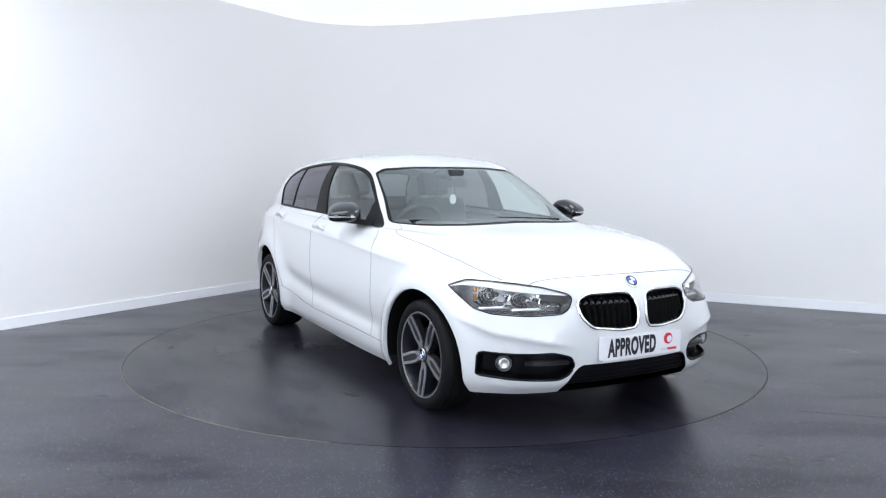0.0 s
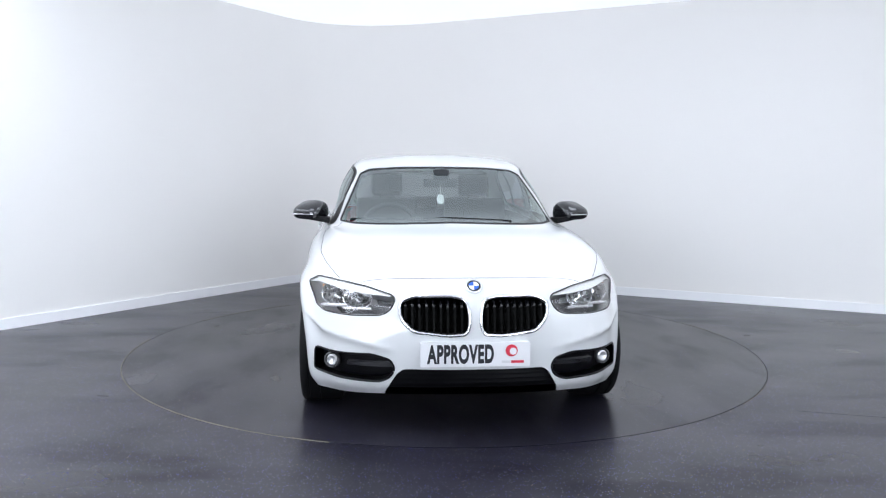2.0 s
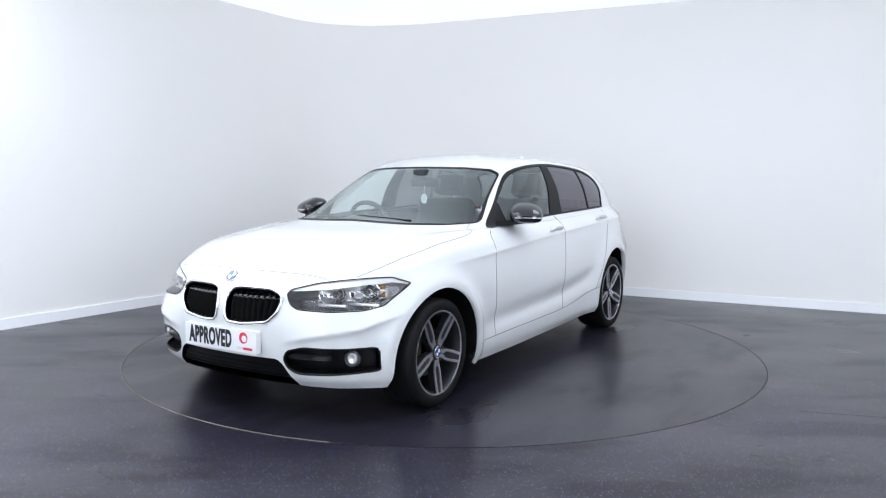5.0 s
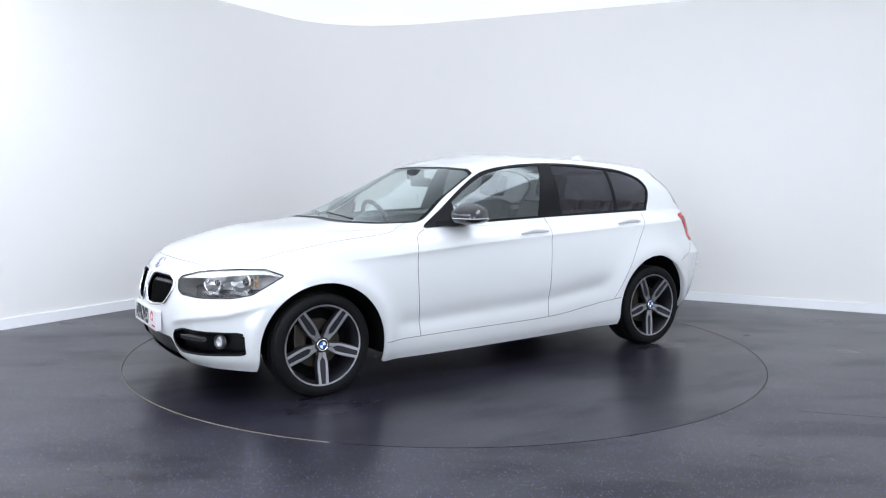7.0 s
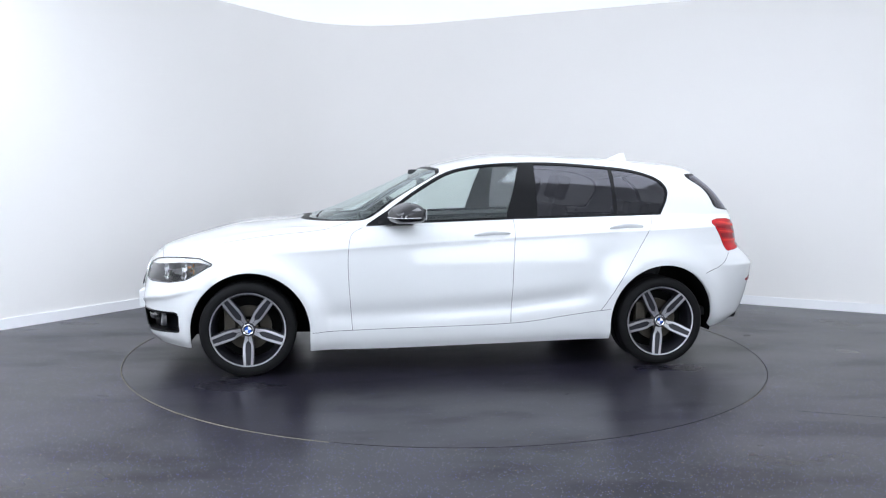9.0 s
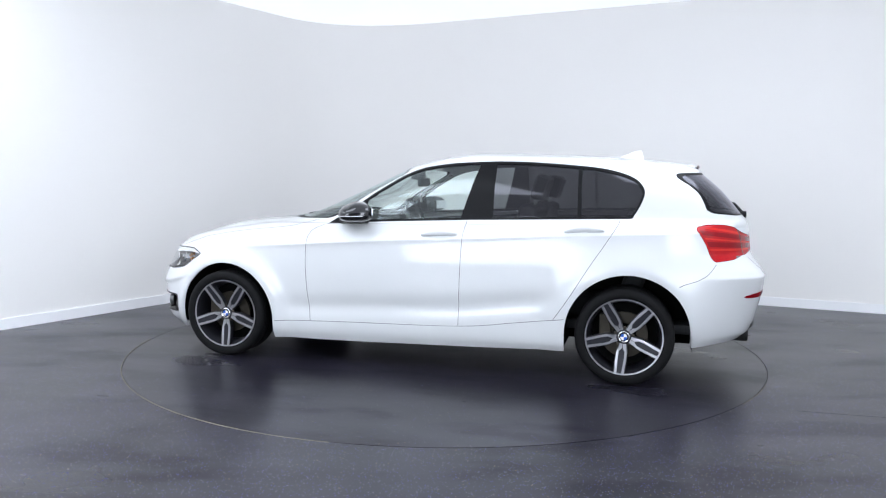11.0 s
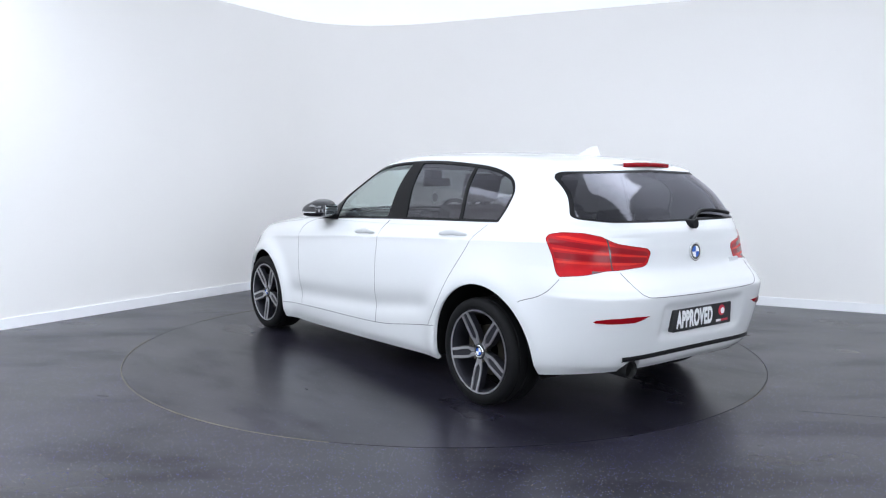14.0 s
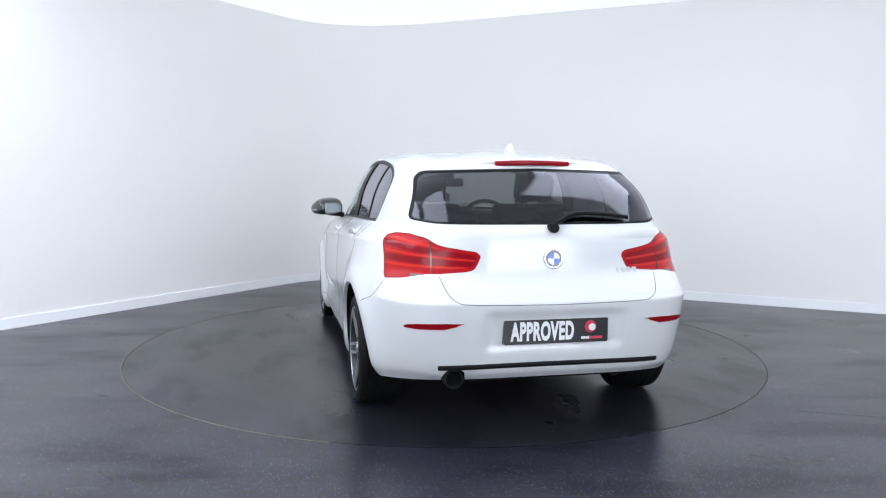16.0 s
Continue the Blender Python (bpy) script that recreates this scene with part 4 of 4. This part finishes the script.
            bm.faces.new(rim_i)
            part("wheel_well", bm, M_LINER, car, "black felt wheel well", True)
    bm = bmesh.new()
    box(bm, (0.0, 0, 0.225), (1.9, 1.60, 0.06), 0.02)
    box(bm, (1.42, 0, 0.26), (0.8, 0.90, 0.08), 0.02)
    box(bm, (-1.6, 0, 0.30), (0.85, 1.00, 0.08), 0.02)
    part("underbody", bm, M_LINER, car, "black underbody")

    # wheels
    for x, yw, turns in ((AXLE, 0.858, (-90, -90)), (-AXLE, 0.868, (-84, -95))):
        for k in (1, -1):
            make_wheel(car, x, yw * k, k, turns[0 if k > 0 else 1])
    both(lambda k: make_mirror(car, k))

    # head lamps
    for k in (1, -1):
        pick = lambda s: s if k > 0 else s.mirrored()
        hl = pick(lamp.offset(-0.002)).put("headlamp", M_LENS, car, "clear swept-back headlamp")
        back = lamp.offset(-0.12)
        dark, bright = back.cut(lambda V: V[:, 1] - V[:, 0] + 1.40 - 1.2 * (V[:, 2] - 0.62))
        low, bright = bright.cut(below(0.612))
        pick(dark).put("lamp_housing", M_LAMP_DARK, hl, "dark grey inner end of the lamp housing")
        pick(low).put("lamp_housing", M_LAMP_DARK, hl, "dark grey foot of the lamp housing")
        pick(bright).put("lamp_housing", M_LAMP_MID, hl, "grey metallic lamp housing")
        wall = lamp_in.flanged(0.12)
        only = Skin(wall.V, wall.N, wall.F[len(lamp_in.F):]).clean()
        pick(only).put("lamp_wall", M_LAMP_MID, hl)
        upper = corner_front([(-1.60, 0.675), (-1.3, 0.692), (-1.08, 0.706), (-0.88, 0.710), (-0.70, 0.69), (-0.70, 0.78), (-1.65, 0.78)])
        brow, _ = lamp.cut(upper)
        pick(brow.offset(-0.006)).put("brow", M_WHITE, hl, "pale light strip under the lamp's upper edge")
        for (q, z, r, wide) in ((-1.065, 0.655, 0.060, 1.35), (-1.295, 0.650, 0.053, 1.40)):
            pos, nor = onto(tree, [(q, z)], "corner_front")
            d = Vector((0.72, 0.69, 0)).normalized()
            n = Vector((0.95, 0.30, 0.04)).normalized()
            m = Matrix.Diagonal((1, k, 1, 1)) @ Matrix.Translation(pos[0] - d * 0.095) @ n.to_track_quat("Z", "Y").to_matrix().to_4x4() @ Matrix.Diagonal((wide, 1, 1, 1))
            bm = bmesh.new()
            lathe(bm, [(r, 0.034), (r * 1.04, 0.036), (r * 1.08, 0.030), (r * 0.9, 0.0), (r * 0.5, -0.02), (r * 0.3, -0.022), (r * 0.3, -0.018), (r * 0.5, -0.014), (r * 0.68, -0.004), (r * 0.86, 0.012)], 14, "Z", closed=True)
            bmesh.ops.transform(bm, verts=bm.verts, matrix=m)
            part("reflector", bm, M_CHROME, hl, "faceted chrome reflector bowl")
            bm = bmesh.new()
            bmesh.ops.create_uvsphere(bm, u_segments=20, v_segments=12, radius=r * 0.30)
            bmesh.ops.transform(bm, verts=bm.verts, matrix=m @ Matrix.Diagonal((1 / wide, 1, 1, 1)))
            part("bulb_cover", bm, M_LAMP_DARK, hl, "", True)
            bm = bmesh.new()
            box(bm, (0, 0, 0), (r * 2.0, r * 0.24, 0.014), 0.003)
            bmesh.ops.transform(bm, verts=bm.verts, matrix=m @ Matrix.Translation((0, -r * 0.98, 0.038)))
            part("reflector_sill", bm, M_LAMP_SILVER, hl, "silver sill under the reflector", True)
        pos, nor = onto(tree, [(-0.955, 0.665)], "corner_front")
        for dz, hz in ((0.020, 0.022), (-0.018, 0.030)):
            bm = bmesh.new()
            box(bm, (0, 0, 0), (0.006, 0.046, hz), 0.002)
            bmesh.ops.transform(bm, verts=bm.verts, matrix=Matrix.Diagonal((1, k, 1, 1)) @ Matrix.Translation(pos[0] + Vector((-0.030, -0.036, dz))))
            part("indicator", bm, M_AMBER, hl, "amber indicator")
        path, nor = onto(tree, dense(HEADLAMP, 0.012), "corner_front")
        line_part("lamp_seal", path, 0.0028, M_BLACK, hl, k, True)
        # tail lamps
        tl = pick(tail.offset(-0.001).flanged(0.02)).put("tail_lamp", M_RED, car, "glossy red wrap-around tail lamp")
        bands = ((0.932, 0.014, M_RED_PALE), (0.905, 0.026, M_RED_DEEP), (0.878, 0.010, M_RED_PALE), (0.852, 0.030, M_RED_DEEP), (0.826, 0.012, M_RED_PALE))
        for zc, hh, mt in bands:
            b, _ = tail.cut(shrunk(corner_rear(TAIL_LAMP), 0.016))
            b = b.band(lambda V: V[:, 2] - zc - 0.10 * (V[:, 1] + V[:, 0] + 1.3) * (zc - 0.80) * 8, hh / 2)
            if b.F:
                pick(b.offset(0.0012)).put("light_band", mt, tl, "light guide band")
        sp = tail.band(lambda V: V[:, 1] - 0.582, 0.003)
        pick(sp.offset(0.002)).put("lamp_gap", M_GLOSSBLACK, tl)
        foot = tail.cut(lambda V: V[:, 2] - 0.787 - 0.02 * (V[:, 1] + V[:, 0] + 1.4))[0].cut(lambda V: V[:, 1] + V[:, 0] + 1.30)[0].cut(lambda V: -(V[:, 1] + V[:, 0]) - 1.46)[0]
        if foot.F:
            pick(foot.offset(0.0025)).put("clear_strip", M_LAMP_DARK, tl, "dark clear strip at the lamp's foot")
        path, nor = onto(tree, dense(TAIL_LAMP, 0.012), "corner_rear")
        line_part("lamp_seal", path, 0.002, M_RED_DEEP, tl, k, True)
        # kidney grille
        kd = pick(kid.offset(-0.07)).put("grille", M_LINER, car, "black double grille with vertical bars")
        path, nor = onto(tree, dense(KIDNEY, 0.012), "front")
        path = [p + n * 0.004 for p, n in zip(path, nor)]
        line_part("grille_surround", path, 0.0085, M_CHROME, kd, k, True, "chrome grille surround", sides=10)
        wall = kid_in.flanged(0.07)
        pick(Skin(wall.V, wall.N, wall.F[len(kid_in.F):]).clean()).put("grille_wall", M_GRILLE, kd)
        for i in range(9):
            y = 0.062 + i * 0.034
            bar = kid_in.band(lambda V: V[:, 1] - y, 0.0045)
            if bar.F:
                # the bars lean back at their upper ends
                bar = bar.offset(-0.012)
                lean = np.clip(bar.V[:, 2] - 0.635, 0, 1)
                bar.V[:, 0] -= 1.1 * lean
                # normals bent upwards and tops split off in gloss, to put the glints in
                bar.N = bar.N + np.stack([lean * 0, lean * 0, np.clip(lean / 0.012, 0, 1) * 0.9], 1)
                bar.N /= np.linalg.norm(bar.N, axis=1, keepdims=True)
                low, tip = bar.cut(below(0.632))
                if low.F:
                    pick(low.flanged(0.03)).put("grille_bar", M_LINER, kd)
                if tip.F:
                    pick(tip.flanged(0.03)).put("bar_glint", M_GLOSSBLACK, kd, "gloss black upper end of a grille bar, split off for its glint")
        # fog lamp intake
        fg = pick(fog.offset(-0.05)).put("bumper_intake", M_GRILLE, car, "black bumper intake with a fog lamp")
        wall = fog_in.flanged(0.05)
        pick(Skin(wall.V, wall.N, wall.F[len(fog_in.F):]).clean()).put("intake_wall", M_GRILLE, fg)
        path, nor = onto(tree, dense(FOG_INTAKE, 0.012), "front")
        line_part("intake_rim", [p - n * 0.003 for p, n in zip(path, nor)], 0.0065, M_GRILLE, fg, k, True, "black intake rim")
        blade = fog_in.band(lambda V: V[:, 2] - 0.345, 0.010).cut(lambda V: V[:, 1] - 0.62)[0]
        pick(blade.offset(-0.02).flanged(0.03)).put("intake_blade", M_GLOSSBLACK, fg)
        pos, nor = onto(tree, [(0.69, 0.345)], "front")
        n = Vector((0.93, 0.3, 0)).normalized()
        m = Matrix.Diagonal((1, k, 1, 1)) @ Matrix.Translation(pos[0] - n * 0.035) @ n.to_track_quat("Z", "Y").to_matrix().to_4x4()
        bm = bmesh.new()
        lathe(bm, [(0.040, 0.0), (0.040, 0.022), (0.036, 0.026), (0.031, 0.014), (0.016, 0.002)], 28, "Z")
        bmesh.ops.transform(bm, verts=bm.verts, matrix=m)
        fl = part("fog_lamp", bm, M_LAMP_DARK, fg, "round fog lamp in a dark bezel", True)
        bm = bmesh.new()
        lathe(bm, [(0.029, 0.012), (0.028, 0.019), (0.022, 0.022), (0.010, 0.018), (0.004, 0.016)], 28, "Z")
        bmesh.ops.transform(bm, verts=bm.verts, matrix=m)
        part("fog_lens", bm, M_LAMP_SILVER, fl, "bright fog lamp lens", True)
        # rear reflector
        strip, _ = bump_r.cut(front(REFLECTOR))
        pick(strip.offset(0.004).flanged(0.008)).put("rear_reflector", M_RED_DEEP, car, "slim red bumper reflector")
        # door handles
        for x0, z0 in HANDLES:
            path, nor = onto(tree, [(x0 + 0.118 - 0.0118 * i, z0 - 0.003 + 0.0005 * i) for i in range(21)], "side")
            V, F = [], []
            for i, (p, n) in enumerate(zip(path, nor)):
                w = math.sin(math.pi * (i + 0.6) / 21.2) ** 0.45
                c = p + n * (0.002 + 0.024 * w)
                V += [c + Vector((0, 0, 1)) * 0.017 * w * math.sin(a) + n * 0.010 * w * math.cos(a) for a in np.linspace(0, 2 * math.pi, 14, endpoint=False)]
            for i in range(len(path) - 1):
                F += [(14 * i + q, 14 * i + (q + 1) % 14, 14 * i + 14 + (q + 1) % 14, 14 * i + 14 + q) for q in range(14)]
            F += [tuple(range(13, -1, -1)), tuple(range(14 * (len(path) - 1), 14 * len(path)))]
            V, F = flip(V, F, k)
            finish("door_handle", V, F, M_PAINT, car, "white painted door handle")
    # lower intake
    it = intake.offset(-0.06).whole().put("lower_intake", M_GRILLE, car, "black lower intake with slats")
    wall = intake_in.flanged(0.06)
    Skin(wall.V, wall.N, wall.F[len(intake_in.F):]).clean().whole().put("intake_wall", M_GRILLE, it)
    for z in (0.225, 0.25, 0.275, 0.30):
        bar = intake_in.band(lambda V: V[:, 2] - z, 0.004)
        if bar.F:
            bar.offset(-0.015).flanged(0.03).whole().put("intake_slat", M_GRILLE, it)

    # plates and badges
    plate(car, tree, 2.112, 0.413, 1, False)
    plate(car, tree, -2.160, 0.521, -1, True)
    for (z, way, rr, sg) in ((0.722, "front", 0.041, 1), (0.862, "rear", 0.050, -1)):
        pos, nor = onto(tree, [(0.0005, z)], way)
        n = Vector((nor[0].x, 0, nor[0].z)).normalized()
        if n.x * sg < 0:
            n = -n
        q = Matrix.Translation(Vector((pos[0].x, 0, pos[0].z)) + n * 0.004) @ n.to_track_quat("Z", "Y").to_matrix().to_4x4()
        badge(car, q, rr)
    for i, (dy, wd) in enumerate(((-0.335, 0.016), (-0.365, 0.022), (-0.395, 0.022), (-0.428, 0.024))):
        pos, nor = onto(tree, [(-dy, 0.80)], "rear")
        bm = bmesh.new()
        box(bm, (pos[0].x - 0.002, dy, 0.80), (0.005, wd, 0.026), 0.002)
        part("bar", bm, M_MARK, car, "small pale metal tailgate mark")

    # spoiler with the high brake lamp
    bm = bmesh.new()
    ys = np.linspace(-0.56, 0.56, 41)
    rows = []
    for y in ys:
        t = abs(y) / 0.56
        xe = -1.775 + 0.19 * t ** 2.4
        zt = 1.343 - 0.058 * t ** 2.4
        rows.append([bm.verts.new(p) for p in ((xe + 0.34, y * 0.97, zt + 0.020 - 0.02 * t), (xe + 0.15, y, zt + 0.014 - 0.012 * t), (xe + 0.02, y, zt - 0.002), (xe, y, zt - 0.012), (xe + 0.008, y, zt - 0.034), (xe + 0.05, y, zt - 0.045), (xe + 0.16, y * 0.98, zt - 0.05))])
    for a, b in zip(rows, rows[1:]):
        for i in range(len(a) - 1):
            bm.faces.new((a[i], a[i + 1], b[i + 1], b[i]))
    bm.faces.new(rows[0])
    bm.faces.new(rows[-1])
    sp = part("spoiler", bm, M_PAINT, car, "white roof spoiler", True)
    bm = bmesh.new()
    ys = np.linspace(-0.2, 0.2, 21)
    path = []
    for y in ys:
        t = abs(y) / 0.56
        path.append(Vector((-1.775 + 0.19 * t ** 2.4 - 0.002, y, 1.343 - 0.050 * t ** 2.2 - 0.020)))
    bm.free()
    line_part("brake_light", path, 0.013, M_RED_DEEP, sp, label="slim red high brake light", flat=0.5, sides=8)
    # antenna fin
    bm = bmesh.new()
    prof = [(0.0, 0.0), (-0.05, 0.014), (-0.10, 0.036), (-0.13, 0.047), (-0.165, 0.048), (-0.18, 0.0)]
    rows = []
    for u, h in prof:
        wd = 0.030 if h < 0.001 else 0.028
        rows.append([bm.verts.new((u, -wd, -0.01)), bm.verts.new((u, -0.010, h * 0.7)), bm.verts.new((u, -0.004, h)), bm.verts.new((u, 0.004, h)), bm.verts.new((u, 0.010, h * 0.7)), bm.verts.new((u, wd, -0.01))])
    for a, b in zip(rows, rows[1:]):
        for i in range(5):
            bm.faces.new((a[i], a[i + 1], b[i + 1], b[i]))
    bm.faces.new(rows[-1])
    bmesh.ops.translate(bm, verts=bm.verts, vec=(-1.235, 0, 1.388))
    part("antenna_fin", bm, M_PAINT, car, "white shark-fin antenna", True)
    # rear valance strip, exhaust
    path, nor = onto(tree, [(y, 0.358 - 0.008 * (abs(y) / 0.55) ** 3) for y in np.linspace(0.001, 0.56, 30)], "rear")
    full = [Vector((p.x + 0.001, -p.y, p.z)) for p in path[::-1]] + [Vector((p.x + 0.001, p.y, p.z)) for p in path]
    line_part("valance_strip", full, 0.014, M_BLACK, car, label="black strip across the rear bumper", flat=0.7, sides=8)
    bm = bmesh.new()
    lathe(bm, [(0.040, -2.075), (0.044, -2.08), (0.047, -2.075), (0.045, -1.9), (0.039, -1.9)], 32, "X", (0, 0.48, 0.288), closed=True)
    ex = part("exhaust_pipe", bm, M_PIPE, car, "blackened steel exhaust tip", True)
    # near-black disc across the pipe, standing in for the shade inside it
    bm = bmesh.new()
    lathe(bm, [(0.041, -2.05), (0.041, -2.04)], 24, "X", (0, 0.48, 0.288))
    part("bore_shade", bm, M_LINER, ex)
    # wipers
    for k, pts in ((1, [(0.92, 0.38, 0.975), (0.885, 0.0, 0.990), (0.855, -0.22, 0.988)]), (1, [(0.91, -0.14, 0.980), (0.815, -0.45, 0.985), (0.75, -0.62, 0.975)])):
        path = spline(pts, 8)
        w = line_part("wiper", path, 0.009, M_BLACK, car, label="black windscreen wiper")
        line_part("wiper_blade", [Vector(p) + Vector((-0.022, 0, 0.004)) for p in path[2:]], 0.006, M_RUBBER, w)
    lay, out = onto(tree, spline([(0.005, 1.012), (0.06, 1.040), (0.14, 1.068), (0.28, 1.066), (0.41, 1.050)], 6), "rear")
    path = [Vector((p.x, -p.y, p.z)) + Vector((-0.022, 0, 0.006)) for p in lay]
    w = line_part("rear_wiper", path, 0.011, M_BLACK, car, label="black rear wiper")
    bm = bmesh.new()
    lathe(bm, [(0.024, -2.095), (0.024, -2.03)], 20, "X", (0, -0.005, 1.008))
    part("wiper_pivot", bm, M_BLACK, w)
    # cabin
    bm = bmesh.new()
    box(bm, (-0.55, 0, 0.33), (2.6, 1.42, 0.06), 0.02)
    box(bm, (-1.68, 0, 0.62), (0.5, 1.0, 0.5), 0.03)
    part("cabin_floor", bm, M_TRIM, car, "dark carpeted cabin floor")
    inner_side, _ = skin.cut(gate(side([(0.75, 0.36), (0.75, 0.93), (-0.4, 0.97), (-1.35, 0.99), (-1.8, 0.99), (-1.8, 0.80), (-1.0, 0.74), (-0.90, 0.36)]), lambda V: 0.4 - V[:, 1]))
    inner_side = inner_side.offset(-0.06, True)
    sides(inner_side, "door_lining", M_TRIM, "dark door lining")
    roof, _ = skin.cut(gate(above(1.345), lambda V: np.abs(V[:, 0] + 0.85) - 0.9))
    roof = roof.offset(-0.022, True)
    whole(roof, "headlining", M_LINING, "pale grey headlining")
    bm = bmesh.new()
    box(bm, (0.66, 0, 0.80), (0.42, 1.36, 0.26), 0.08, seg=4)
    box(bm, (0.50, -0.36, 0.935), (0.20, 0.42, 0.07), 0.03, seg=3)
    part("dashboard", bm, M_TRIM, car, "dark moulded dashboard", True)
    sw = new("steering_wheel")
    sw.parent = car
    sw.matrix_local = Matrix.Translation((0.33, -0.36, 0.89)) @ Matrix.Rotation(radians(-66), 4, "Y")
    ring = [Vector((0.185 * math.cos(a), 0.185 * math.sin(a), 0)) for a in np.linspace(0, 2 * math.pi, 40, endpoint=False)]
    line_part("wheel_rim", ring, 0.016, M_TRIM, sw, closed=True, sides=10)
    bm = bmesh.new()
    box(bm, (0, 0, -0.01), (0.13, 0.14, 0.05), 0.02)
    box(bm, (0, 0, -0.01), (0.05, 0.36, 0.02), 0.008)
    box(bm, (-0.09, 0, -0.01), (0.18, 0.05, 0.02), 0.008)
    part("wheel_boss", bm, M_TRIM, sw, "", True)
    for y in (0.36, -0.36):
        make_seat(car, -0.32, y)
    make_seat(car, -1.12, 0, 1.22, 0.50, 20)
    bm = bmesh.new()
    box(bm, (0.17, 0.0, 1.205), (0.03, 0.24, 0.062), 0.014)
    part("rear_view_mirror", bm, M_TRIM, car, "black rear-view mirror", True)
    bm = bmesh.new()
    box(bm, (0.215, 0, 1.262), (0.09, 0.11, 0.075), 0.022)
    part("sensor_cover", bm, M_TRIM, car, "", True)
    bm = bmesh.new()
    lathe(bm, [(0.026, 0.0), (0.026, 0.004)], 24, "X", (0.19, 0.0, 1.09))
    for v in bm.verts:
        v.co.z = 1.09 + (v.co.z - 1.09) * 1.35
    tag = part("hanging_tag", bm, M_WHITE, car, "white oval tag hanging from the mirror")
    line_part("tag_cord", [Vector((0.192, 0, 1.122)), Vector((0.185, 0, 1.185))], 0.0015, M_WHITE, tag)
    return tagged(car, "white five-door hatchback with black mirrors parked on the turntable", "car")


studio()
turntable = make_turntable()
car = make_car()

# the table turns steadily, the car stands on it a little off its middle
TURNS = [(0.0, -60.4), (1.5, -78.3), (2.4, -89.5), (3.5, -103.1), (4.5, -115.5), (7.0, -146.3), (9.0, -171.0), (12.5, -213.2), (14.5, -238.2), (16.0, -257.1)]
OFFSET = Vector((0.012, -0.056, 0.0))


def motions():
    rows = []
    for t, a in TURNS:
        m = pose(0, 0, 0, 0, 0, a)
        rows.append((t, m @ Matrix.Translation(OFFSET)))
    walk(car, rows)
    walk(turntable, [(t, pose(0, 0, 0, 0, 0, a)) for t, a in TURNS])


motions()
